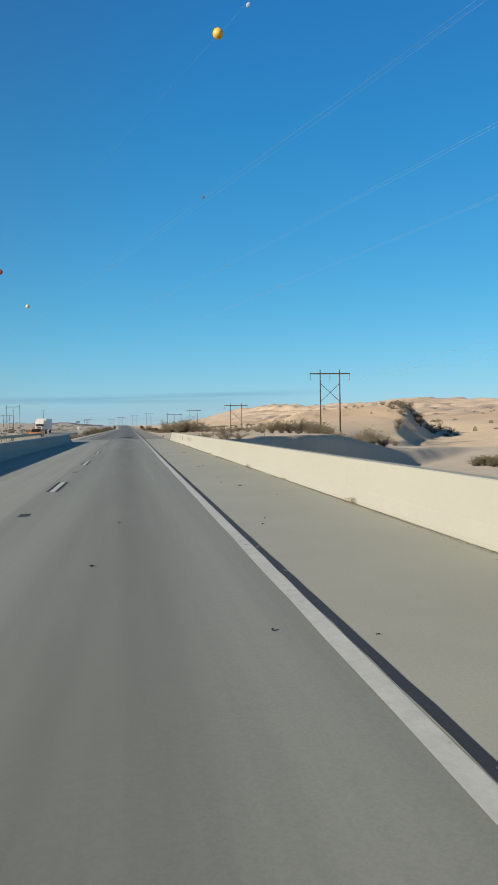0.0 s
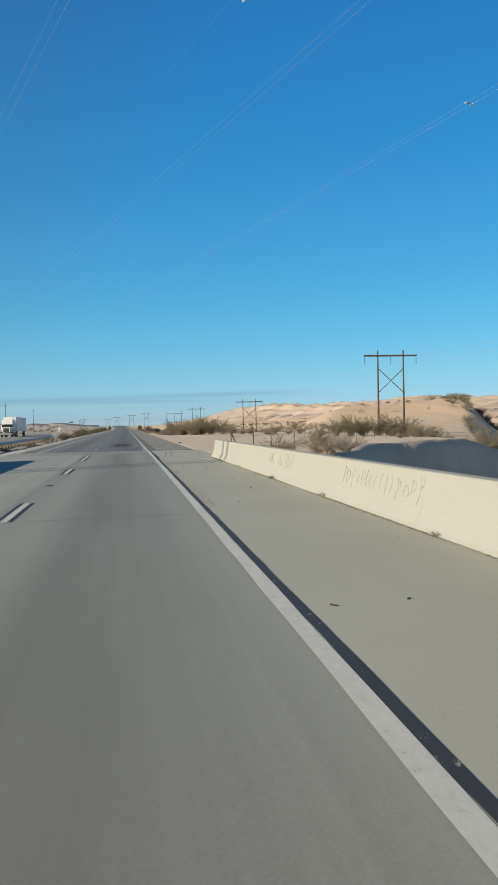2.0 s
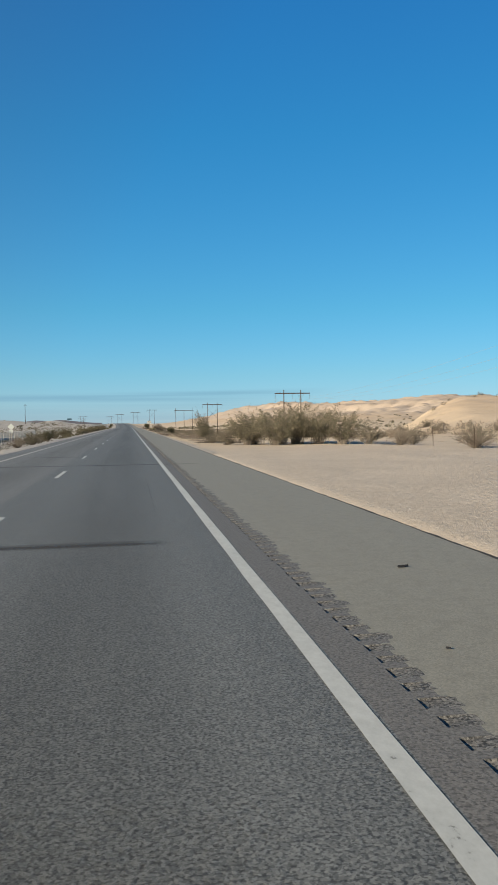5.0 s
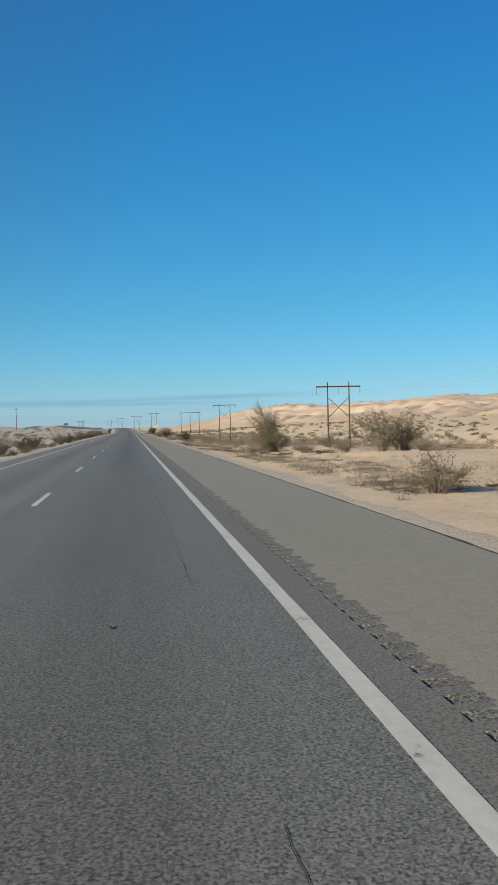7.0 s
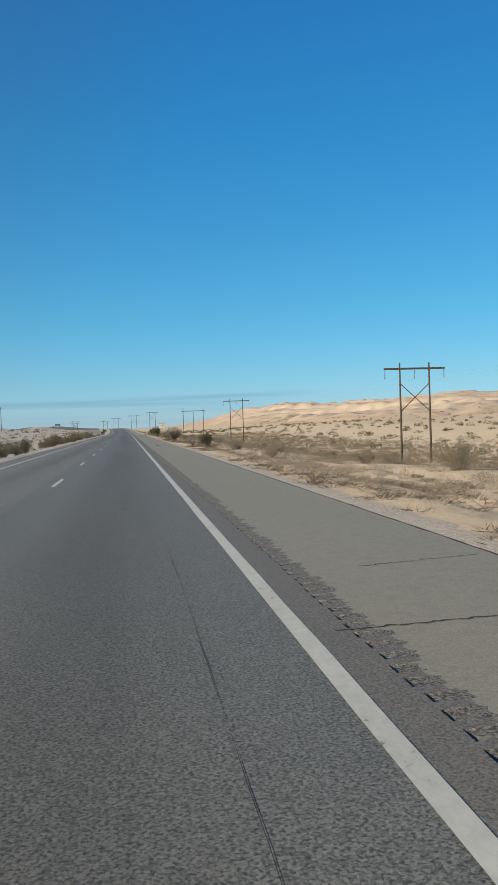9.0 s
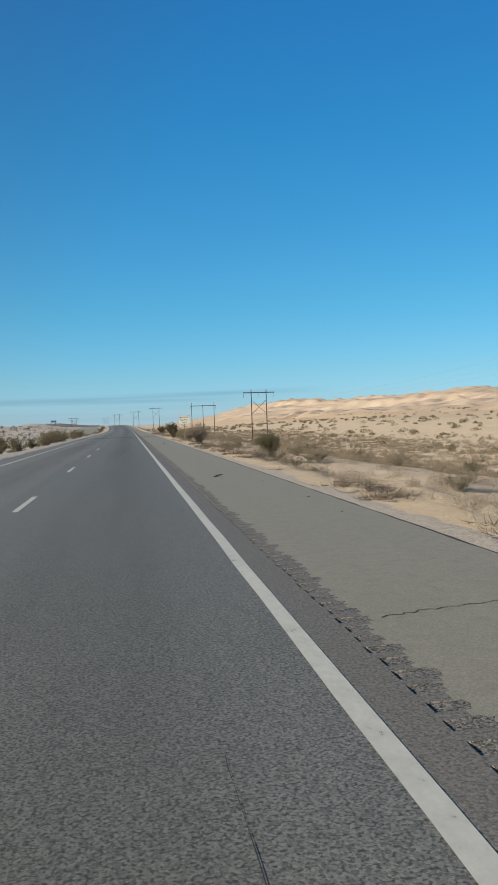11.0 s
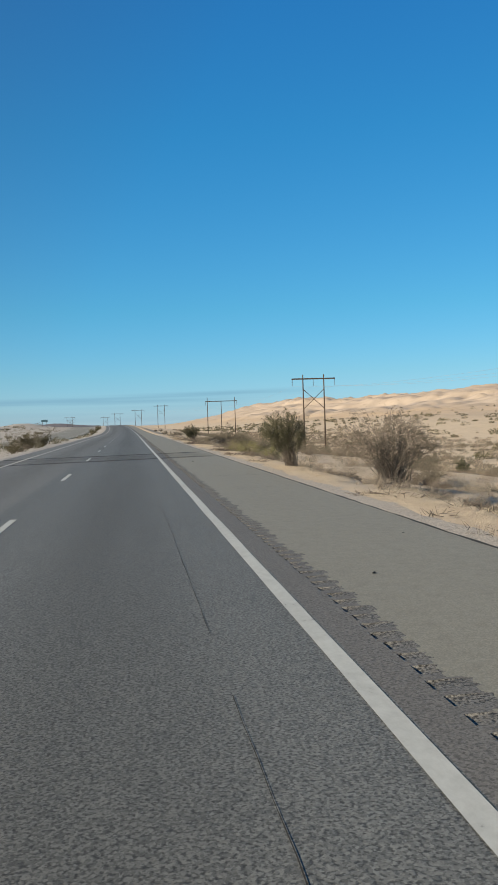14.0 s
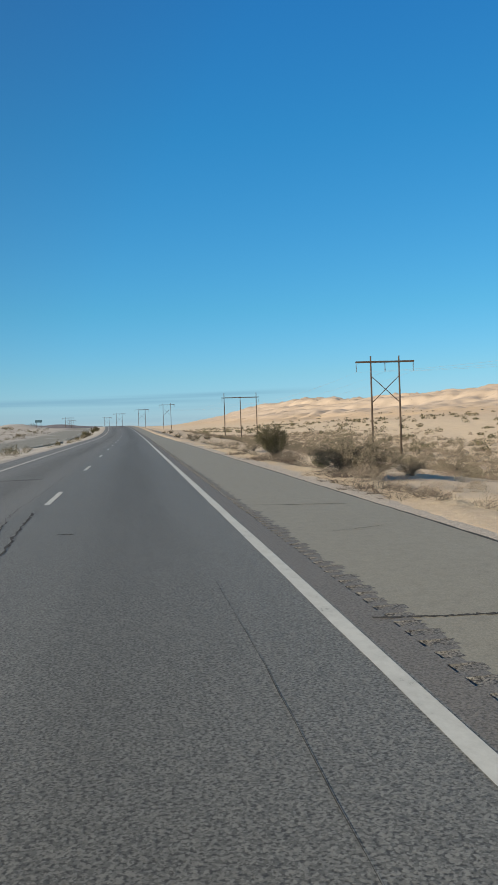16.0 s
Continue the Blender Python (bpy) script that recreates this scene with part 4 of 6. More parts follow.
def shrub_mesh(seed, w, h, stems, twigs, leaves, leaf, lean=0.0, bare=0.3, thick=1.0, vase=0.5, even=0.5):
    """Curved stems from one crown; each bears twigs, and each twig a loose row of small leaves."""
    g = np.random.default_rng(seed)
    n, k = stems, 5
    a = g.uniform(0, 2 * np.pi, n)
    out = np.sqrt(g.random(n)) * w / 2
    top = h * g.uniform(even, 1.0, n) * (1 - vase * (out / (w / 2)) ** 2)
    lobe = 1.0 - (1.0 - even) * 0.6 * g.random(7)
    top = top * lobe[(a / 0.898).astype(int) % 7]
    root = 0.10 * w * g.normal(0, 0.5, (n, 2))
    t = np.linspace(0, 1, k)
    bend = g.uniform(1.0, 1.7, n)[:, None]
    q = t[None] ** bend
    px = root[:, :1] + (out * np.cos(a) + lean * top - root[:, 0])[:, None] * q + np.cumsum(g.normal(0, 0.012 * w, (n, k)), 1) * t
    py = root[:, 1:] + (out * np.sin(a) - root[:, 1])[:, None] * q + np.cumsum(g.normal(0, 0.012 * w, (n, k)), 1) * t
    pz = top[:, None] * t[None] ** 0.9 - 0.12 * (t == 0)
    P = np.stack([px, py, pz], -1)
    rad = 0.014 * thick * (0.6 + 0.2 * h) * (1.0 - 0.8 * t)
    ring = np.array([(math.cos(2.0944 * s), math.sin(2.0944 * s), 0) for s in range(3)])
    V = (P[:, :, None, :] + rad[None, :, None, None] * ring).reshape(-1, 3)
    base = (np.arange(n)[:, None] * k + np.arange(k - 1)[None]).ravel() * 3
    F = np.concatenate([np.stack([base + s, base + (s + 1) % 3, base + 3 + (s + 1) % 3, base + 3 + s], 1) for s in range(3)])
    # twigs
    i = np.repeat(np.arange(n), twigs)
    m = len(i)
    s = bare + (1 - bare) * g.random(m) ** 0.75
    j = np.minimum((s * (k - 1)).astype(int), k - 2)
    f = (s * (k - 1) - j)[:, None]
    c = P[i, j] * (1 - f) + P[i, j + 1] * f
    d = unit(P[i, j + 1] - P[i, j]) + g.normal(0, 0.55, (m, 3)) + 0.5 * np.stack([np.cos(a[i]), np.sin(a[i]), np.zeros(m)], 1)
    d[:, 2] = np.abs(d[:, 2]) * 0.8 + 0.1
    d = unit(d) * (g.uniform(0.10, 0.26, m) * (w + h) * 0.5 * (1.15 - 0.55 * s))[:, None]
    W = wand(c, d, np.full(m, 0.0045 * thick))
    # leaves, thick on some stems and thin on others
    full = np.clip(g.gamma(2.0, 0.5, n), 0.05, 2.2)
    ii = np.repeat(np.arange(m), leaves)
    ii = ii[g.random(len(ii)) < full[i[ii]] * 0.5]
    L = len(ii)
    along = g.random(L) ** 0.7
    lc = c[ii] + d[ii] * along[:, None] + g.normal(0, 1.0, (L, 3)) * leaf * 1.5
    keep = lc[:, 2] > 0.03
    lc = lc[keep]
    ld = unit(g.normal(0, 1, lc.shape) + 0.8 * unit(d[ii][keep]))
    S = slivers(lc, ld, leaf * g.uniform(0.6, 1.4, len(lc)), 0.5, g)
    return V, F, W, S


def shrub(seed, w, h, stems, twigs, leaves, leaf, leaf_mat, label, lean=0.0, bare=0.3, thick=1.0, vase=0.5, even=0.5):
    V, F, W, S = shrub_mesh(seed, w, h, stems, twigs, leaves, leaf, lean, bare, thick, vase, even)
    b = tagged(empty("desert_shrub", pose(0, 0, -30)), label, "shrub", "desert shrubs")
    o = len(V)
    verts = np.concatenate([V, W.reshape(-1, 3)])
    faces = [tuple(q) for q in F.tolist()] + [(o + 3 * k, o + 3 * k + 1, o + 3 * k + 2) for k in range(len(W))]
    ob = new("branchwork", raw_mesh("branchwork", verts.tolist(), faces, M_STEM))
    ob.parent = b
    ob = new("foliage", fast_mesh("foliage", S, 3, leaf_mat))
    ob.parent = b
    return b


KINDS = {
    "big": [shrub(s, 3.7, 2.8, 64, 11, 18, 0.039, M_LEAF, "tall grey-green creosote bush rooted in sand", 0.0, 0.12, 1.0, 0.35) for s in (1, 2, 3)],
    "tall": [shrub(5, 2.7, 5.9, 90, 20, 30, 0.030, M_LEAF_TAN, "tall straggling olive desert bush beside the road", -0.30, 0.10, 0.8, 0.62, 0.50)],
    "vee": [shrub(27, 2.5, 2.45, 170, 12, 9, 0.022, M_LEAF_MAUVE, "fan-shaped tan and grey bush with bare lower stems", -0.16, 0.45, 0.8, 0.30, 0.80)],
    "lean": [shrub(29, 1.5, 1.95, 150, 13, 28, 0.016, M_LEAF_GREEN, "dark green roadside shrub leaning with the wind", -0.22, 0.35, 0.6, 0.30, 0.80)],
    "pale": [shrub(s, 3.7, 2.8, 80, 12, 17, 0.037, M_LEAF_TAN, "tall pale olive creosote bush rooted in sand", 0.0, 0.12, 0.9, 0.35) for s in (41, 42)],
    "mid": [shrub(s, 2.2, 1.5, 56, 9, 15, 0.029, M_LEAF, "olive-brown creosote bush on sandy ground", 0.0, 0.15, 0.9, 0.4) for s in (7, 8, 9)],
    "dusky": [shrub(s, 2.1, 1.5, 60, 10, 15, 0.030, M_LEAF_OLIVE, "dark olive desert bush on grey gravel", 0.0, 0.15, 0.9, 0.4) for s in (51, 52, 53)],
    "leafy": [shrub(s, 1.9, 1.35, 70, 10, 16, 0.022, M_LEAF_WEED, "yellow-green leafy weed clump beside the pavement", -0.08, 0.10, 0.7, 0.45) for s in (61, 62)],
    "green": [shrub(s, 1.25, 1.9, 70, 11, 20, 0.024, M_LEAF_GREEN, "dark green leafy roadside shrub", -0.12, 0.15, 0.7, 0.4) for s in (11, 12)],
    "dry": [shrub(s, 1.8, 1.1, 80, 12, 4, 0.022, M_LEAF_DRY, "dry grey-brown twiggy desert shrub", 0.0, 0.1, 0.8) for s in (14, 15, 16)],
    "dead": [shrub(s, 3.4, 1.5, 70, 14, 1, 0.03, M_LEAF_DRY, "tangle of bleached dead branches on the bank", 0.0, 0.2, 1.5, 0.3) for s in (21, 22)],
    "low": [shrub(s, 1.3, 0.6, 60, 10, 6, 0.020, M_LEAF_DRY, "low dry brown desert scrub") for s in (18, 19)],
}
used = set()


def plant(kind, x, y, scale=1.0, k=0, turn=None, sink=0.05):
    src = KINDS[kind][k % len(KINDS[kind])]
    m = pose(x, y, gz(x, y) - sink, 0, 0, turn if turn is not None else (x * 47 + y * 31) % 360)
    if src.name not in used:
        used.add(src.name)
        src.matrix_world = m
        src.scale = (scale, scale, scale)
        return src
    ob = copy_thing(src, m)
    ob.scale = (scale, scale, scale)
    return ob


# shrubs that stand out beside the road
for q in (("mid", 8.0, 190, 1.2, 1), ("pale", 9.6, 189, 1.15, 0), ("pale", 11.4, 187, 1.3, 1), ("pale", 13.2, 188, 1.4, 0), ("pale", 14.8, 187, 1.4, 1), ("pale", 16.4, 186, 1.15, 0), ("mid", 17.8, 184, 1.3, 2), ("dry", 19.2, 181, 1.4, 0), ("mid", 20.8, 183, 1.2, 1), ("dry", 22.6, 176, 1.6, 1), ("mid", 24.5, 180, 1.3, 0), ("dry", 26.5, 178, 1.5, 2), ("mid", 29, 181, 1.2, 2), ("pale", 10.4, 191, 1.2, 1), ("pale", 12.6, 191, 1.3, 0), ("mid", 7.6, 197, 0.9, 1),
          ("dead", 8.6, 93.6, 1.0, 0), ("dead", 11.2, 93.2, 1.1, 1), ("big", 10.9, 94.4, 0.72, 1), ("dead", 13.2, 97.0, 0.9, 0), ("dry", 9.4, 97.5, 0.9, 2),
          ("tall", 10.85, 237, 0.92, 0, 0), ("green", 5.95, 100.2, 0.30, 0), ("green", 6.6, 100.9, 0.28, 1), ("low", 6.3, 99.6, 0.5, 0), ("low", 7.1, 100.4, 0.6, 1), ("dead", 12.9, 236.6, 0.75, 1), ("dry", 9.0, 236, 1.0, 0), ("dry", 10.0, 238.5, 1.2, 1), ("big", 16.6, 229, 1.3, 0), ("big", 18.4, 230, 1.1, 1), ("dry", 18.6, 227, 1.3, 1), ("mid", 14.6, 231, 0.9, 2),
          ("lean", 11.95, 347.0, 1.4, 0, 0), ("low", 12.8, 346.4, 1.2, 0), ("mid", 12.8, 349.0, 0.9, 1), ("green", 10.6, 344.5, 0.8, 1), ("low", 6.9, 326.5, 0.9, 0), ("dry", 7.2, 325.0, 0.7, 1), ("dry", 7.0, 322.5, 0.7, 2), ("mid", 9.6, 327.5, 0.8, 2), ("low", 6.6, 327.4, 0.7, 1),
          ("vee", 9.55, 388.4, 1.42, 0, 0), ("dry", 10.6, 387, 0.8, 1), ("lean", 6.35, 390.9, 1.25, 0, 0), ("leafy", 7.1, 413.0, 0.9, 1), ("leafy", 7.6, 410.4, 1.0, 0), ("leafy", 8.3, 408.6, 1.05, 1), ("leafy", 8.9, 410.5, 1.0, 0), ("green", 8.6, 406.6, 0.65, 0), ("dry", 7.0, 413.0, 0.7, 1), ("low", 6.5, 402.0, 0.9, 0), ("low", 7.0, 400.0, 0.8, 1), ("big", 11.8, 456.2, 1.3, 1), ("big", 13.4, 457.0, 1.15, 0), ("dry", 9.0, 437.0, 0.8, 1), ("mid", 11.3, 428, 0.9, 1), ("dry", 7.4, 422, 0.9, 2),
          ("dry", 9.9, 447, 1.2, 1), ("dry", 10.6, 449, 1.3, 2), ("dry", 9.8, 430, 0.7, 2), ("lean", 7.5, 454.2, 1.2, 0, 0), ("dry", 7.4, 450, 1.0, 0), ("mid", 9.4, 462, 0.9, 0),
          ("pale", 45.6, 146.4, 1.55, 0), ("pale", 48.4, 148.0, 1.2, 1), ("mid", 42.0, 143.5, 1.3, 1), ("dead", 52.0, 176.5, 1.6, 1), ("pale", 26.9, 150.2, 1.1, 1), ("pale", 28.7, 149.6, 1.25, 0), ("pale", 30.4, 149.8, 1.15, 1), ("pale", 32.2, 149.0, 1.3, 0), ("pale", 33.9, 148.6, 1.2, 1), ("pale", 35.6, 148.2, 1.3, 0), ("pale", 37.2, 147.4, 1.1, 1), ("mid", 25.2, 151.0, 1.0, 0), ("mid", 40.0, 168.0, 1.4, 1), ("mid", 36.0, 170.0, 1.3, 0), ("mid", 60.0, 175, 1.3, 1), ("mid", 31, 132, 1.2, 1), ("big", 34, 135, 0.8, 0), ("dry", 36, 137, 1.5, 2), ("dry", 39, 139, 1.4, 1), ("mid", 38, 141, 1.2, 1), ("dry", 27, 126, 0.8, 1), ("big", 78, 224, 0.9, 0), ("big", 82, 233, 1.0, 1), ("mid", 85, 241, 1.5, 2), ("big", 88, 250, 1.0, 0), ("mid", 92, 258, 1.5, 1), ("mid", 96, 266, 1.3, 2), ("big", 75, 216, 0.8, 1), ("mid", 104, 262, 1.4, 2), ("mid", 110, 266, 1.3, 0), ("mid", 116, 272, 1.3, 1),
          ("mid", 68, 274, 0.8, 0), ("dry", 74, 276, 1.0, 1), ("mid", 77, 278, 0.9, 2), ("mid", 83, 277, 0.9, 0), ("mid", 90, 276, 1.3, 0), ("mid", 93, 275, 1.1, 1), ("dry", 47, 216, 1.2, 0)):
    plant(*q)

# shrubs that hold the crest of the long dune
r = random.Random(52)
for k in range(26):
    al, dd = r.uniform(-36, 12), r.uniform(-5, 10)
    plant(r.choice(("big", "mid", "mid")), 97 + 0.937 * dd + 0.35 * al, 272 - 0.35 * dd + 0.937 * al, r.uniform(0.8, 1.2), r.randrange(3))
for k in range(9):
    al, dd = r.uniform(12, 60), r.uniform(4, 20)
    plant(r.choice(("mid", "dry", "big")), 97 + 0.937 * dd + 0.35 * al, 272 - 0.35 * dd + 0.937 * al, r.uniform(0.8, 1.3), r.randrange(3))
# dark-leaved thicket by the wash, added in place of a bushy hummock in shade
for k in range(14):
    plant(r.choice(("dusky", "dusky", "mid")), r.uniform(61, 74), r.uniform(130, 140), r.uniform(1.1, 1.7), r.randrange(3))

# the scrub of the flats
r = random.Random(31)
spots = []
while len(spots) < 105:
    y = r.uniform(190, 660)
    x = 9 + 42 * r.random()
    if r.random() > 0.35 + 0.65 * float(fbm(np.array([x / 9.0]), np.array([y / 14.0]), 2)[0]):
        continue
    if (x < 16 and y < 260) or (x > 40 and y < 335):
        continue
    spots.append((x, y))
for x, y in spots:
    c = r.random()
    kind = "low" if c < 0.15 else "dry" if c < 0.50 else "mid" if c < 0.96 else "green"
    plant(kind, x + float(road_x(y)), y, r.uniform(0.6, 1.15) * (1 + 0.008 * x), r.randrange(3))
for q in (("green", -9.6, 310, 1.0, 0), ("dusky", -9.4, 334, 1.2, 0), ("dusky", -10.4, 337, 1.0, 1), ("green", -10, 370, 0.9, 1), ("dusky", -9.4, 381, 1.3, 2), ("dusky", -9.8, 384, 1.1, 0), ("dusky", -10.6, 596, 1.3, 0), ("green", -11.2, 640, 1.2, 1), ("dusky", -12, 680, 1.2, 1),
          ("dusky", -8.8, 171, 1.0, 0), ("dusky", -9.2, 175, 1.0, 1), ("dry", -9.3, 198, 1.2, 0), ("dusky", -9.0, 206, 1.1, 2), ("dry", -9.2, 209, 1.2, 1), ("green", -9.1, 222, 0.9, 0), ("dusky", -9.3, 290, 1.1, 1), ("dusky", -9.8, 296, 1.2, 0), ("dusky", -9.0, 300, 1.0, 2), ("dusky", -9.6, 430, 1.0, 1), ("dry", -9.9, 436, 1.2, 0)):
    plant(*q)
for q in (("dusky", -9.9, 345, 1.2, 1), ("green", -10.4, 352, 1.1, 0), ("dusky", -10.0, 360, 1.3, 2), ("dusky", -9.9, 397, 1.5, 1), ("dusky", -10.8, 400, 1.5, 0), ("dusky", -10.0, 406, 1.3, 2), ("big", -11.2, 412, 0.8, 0), ("dusky", -10.5, 419, 1.3, 1), ("dusky", -10.2, 444, 1.4, 2), ("big", -11.0, 452, 0.8, 1), ("dusky", -10.4, 461, 1.4, 0), ("dusky", -10.0, 225, 1.2, 0), ("green", -10.3, 233, 1.0, 1), ("dusky", -10.4, 246, 1.3, 1), ("dusky", -10.0, 258, 1.2, 2), ("dusky", -10.6, 270, 1.4, 0)):
    plant(*q)
# median and the verge of the opposite road
for k in range(12):
    y = r.uniform(120, 640)
    half = abs(float(far_road_x(y)) - float(road_x(y))) - 6.5
    if half < 9.6:
        x = -9.6
    else:
        x = -r.uniform(9.2, half)
    if y < 330 and r.random() < 0.25:
        continue
    plant(r.choice(("mid", "dry", "dry", "low", "green")), x + float(road_x(y)), y, r.uniform(0.6, 1.0), r.randrange(3))
for k in range(18):
    y = r.uniform(130, 700)
    plant(r.choice(("mid", "dry", "big")), float(far_road_x(y)) - r.uniform(8, 40), y, r.uniform(0.7, 1.1), r.randrange(3))


def scatter(rng, n, xs, ys, keep):
    """n random places, taken where keep(x, y) says so."""
    out = []
    while sum(len(o) for o in out) < n:
        x, y = xs(rng, 4000), ys(rng, 4000)
        ok = rng.random(4000) < keep(x, y)
        out.append(np.stack([x[ok], y[ok]], 1))
    return np.concatenate(out)[:n]


def clumps(name, rng, places, per, width, tall, size, thin, material, label, upright):
    """Low clumps of twigs and leaves at many places, as one mesh."""
    x = places[:, 0] + road_x(places[:, 1])
    y = places[:, 1]
    z = ground_z(x, y)
    n = len(x)
    w, h = rng.uniform(*width, n), rng.uniform(*tall, n)
    k = np.repeat(np.arange(n), per)
    a, q = rng.uniform(0, 2 * np.pi, len(k)), np.sqrt(rng.random(len(k)))
    c = np.stack([x[k] + w[k] * q * np.cos(a), y[k] + w[k] * q * np.sin(a), z[k] + h[k] * rng.random(len(k)) * (1.1 - 0.6 * q)], 1)
    d1 = unit(np.stack([np.cos(a) * q + rng.normal(0, 0.4, len(k)), np.sin(a) * q + rng.normal(0, 0.4, len(k)), np.abs(rng.normal(upright, 0.6, len(k)))], 1))
    v = slivers(c, d1, rng.uniform(*size, len(k)), thin, rng)
    return tagged(new(name, fast_mesh(name, v, 3, material)), label, "scrub", kind="stuff")


rng = np.random.default_rng(77)
far = scatter(rng, 1250, lambda g, n: np.where(g.random(n) < 0.75, g.uniform(60, 420, n), -g.uniform(45, 260, n)), lambda g, n: g.uniform(150, 1500, n),
              lambda x, y: np.where((x > 38) & (x < 118) & (y < 345), 0.04, 1.0) * np.where(x > 0, 1 - 0.85 * sm(110, 220, x), 0.6) * fbm(x / 30.0, y / 40.0, 2) * 1.7)
clumps("distant_scrub", rng, far, 90, (0.8, 2.3), (0.8, 2.1), (0.13, 0.34), 0.5, M_LEAF_OLIVE, "scattered brown scrub dotting the distant sand", 0.2)
brush = lambda x, y: np.where(((y < 232) & (x < 22)) | ((x > 40) & (y < 330)), 0.0, 1.0) * (1 - 0.9 * sm(60, 105, x)) * np.clip(3.4 * fbm(x / 6.0, y / 13.0, 3) - 0.95, 0, 1)
flat = scatter(rng, 900, lambda g, n: g.uniform(9.5, 27.0, n), lambda g, n: g.uniform(205, 560, n), brush)
clumps("low_scrub", rng, flat, 260, (0.25, 0.80), (0.25, 0.85), (0.024, 0.075), 0.10, M_LEAF_DRY, "low dead brown scrub covering the sandy verge", 0.35)
flat = scatter(rng, 4400, lambda g, n: 26.0 + 80 * g.random(n) ** 1.2, lambda g, n: g.uniform(205, 760, n), brush)
clumps("flats_scrub", rng, flat, 90, (0.4, 1.15), (0.3, 1.1), (0.05, 0.16), 0.36, M_LEAF_DRY, "low dead brown scrub covering the sandy flat", 0.35)
near = scatter(rng, 260, lambda g, n: g.uniform(8.5, 24.0, n), lambda g, n: g.uniform(240, 560, n), lambda x, y: 0.6 + 0 * x)
clumps("roadside_brush", rng, near, 700, (0.3, 0.7), (0.4, 1.15), (0.014, 0.052), 0.18, M_LEAF, "grey-brown twiggy brush near the road", 0.6)
bushes = scatter(rng, 1900, lambda g, n: 24.0 + 64 * g.random(n) ** 1.2, lambda g, n: g.uniform(235, 700, n), lambda x, y: np.where((x > 40) & (y < 335), 0.03, 0.6))
clumps("brush", rng, bushes, 220, (0.4, 1.1), (0.5, 1.4), (0.035, 0.11), 0.34, M_LEAF, "grey-brown desert brush scattered over the flat", 0.5)
verge = scatter(rng, 560, lambda g, n: -9.0 - 60 * g.random(n) ** 1.6, lambda g, n: g.uniform(120, 760, n),
                lambda x, y: 1.0 * (np.abs(x + road_x(y) - far_road_x(y)) > 6.5) * np.clip(3.0 * fbm(x / 5.0, y / 12.0, 3) - 0.8, 0, 1))
clumps("median_brush", rng, verge, 170, (0.3, 0.9), (0.3, 1.1), (0.030, 0.090), 0.34, M_LEAF_OLIVE, "grey-brown brush in the median and beyond", 0.45)
twigs = scatter(rng, 2400, lambda g, n: 6.6 + np.abs(g.normal(0, 3.0, n)), lambda g, n: g.uniform(200, 480, n),
                lambda x, y: np.clip(3.0 * fbm(x / 2.5, y / 7.0, 3) - 1.1, 0, 1))
clumps("dead_twigs", rng, twigs, 60, (0.1, 0.5), (0.08, 0.42), (0.02, 0.09), 0.09, M_STEM, "bleached dead twigs and stalks along the verge", 0.5)

fallen = scatter(rng, 2300, lambda g, n: g.uniform(5.4, 11.0, n), lambda g, n: g.uniform(195, 470, n), lambda x, y: 1.0 * (fbm(x / 1.0, y / 3.0, 3) > 0.55))
clumps("fallen_twigs", rng, fallen, 30, (0.15, 0.7), (0.03, 0.16), (0.06, 0.22), 0.07, M_TWIG, "dark fallen twigs lying in the straw", 0.05)


def straw():
    """Dry grass and chaff along the verge."""
    g = np.random.default_rng(5)
    p = scatter(g, 15000, lambda g, n: PAVED_R + 0.75 + np.abs(g.normal(0, 1.5, n)), lambda g, n: g.uniform(108, 480, n),
                lambda x, y: np.where(y < 190, 0.0, 1.0) * (fbm(x / 1.2, y / 3.0, 2) > 0.46))
    end = scatter(g, 2000, lambda g, n: g.uniform(5.1, 9.0, n), lambda g, n: g.uniform(95.0, 103.0, n), lambda x, y: (1 - sm(99, 103, y)) * (fbm(x / 0.8, y / 1.2, 2) > 0.45))
    p = np.concatenate([p, end])
    mats = scatter(g, 6500, lambda g, n: g.uniform(5.6, 11.5, n), lambda g, n: g.uniform(195, 290, n), lambda x, y: 1.0 * (fbm(x / 1.1, y / 2.6, 3) > 0.50))
    verge = scatter(g, 6500, lambda g, n: 5.35 + np.abs(g.normal(0, 1.3, n)), lambda g, n: g.uniform(290, 480, n), lambda x, y: 1.0 * (fbm(x / 1.1, y / 2.6, 3) > 0.50))
    mats = np.concatenate([mats, verge])
    p = np.concatenate([p, mats])
    k = np.repeat(np.arange(len(p)), 18)
    coarse = np.where(k >= len(p) - len(mats), 1.35, 1.0)
    m = len(k)
    x, y = p[k, 0] + g.normal(0, 0.16, m) * coarse, p[k, 1] + g.normal(0, 0.16, m) * coarse
    z = ground_z(p[:, 0], p[:, 1])[k]
    a, L = g.uniform(0, 2 * np.pi, m), g.uniform(0.03, 0.11, m) * np.where(y < 108, 1.5, 1.0) * coarse ** 0.8
    h = 0.0020 * coarse
    lean = g.uniform(0.8, 1.8, m) * L
    v = np.stack([np.stack([x - h * np.sin(a), y + h * np.cos(a), z - 0.01], 1), np.stack([x + h * np.sin(a), y - h * np.cos(a), z - 0.01], 1),
                  np.stack([x + lean * np.cos(a), y + lean * np.sin(a), z + L * g.uniform(0.05, 0.75, m) / coarse ** 0.5], 1)], 1)
    tagged(new("dry_grass", fast_mesh("dry_grass", v, 3, M_STRAW)), "short straw-coloured dry grass on the sandy verge", "grass", kind="stuff")


straw()


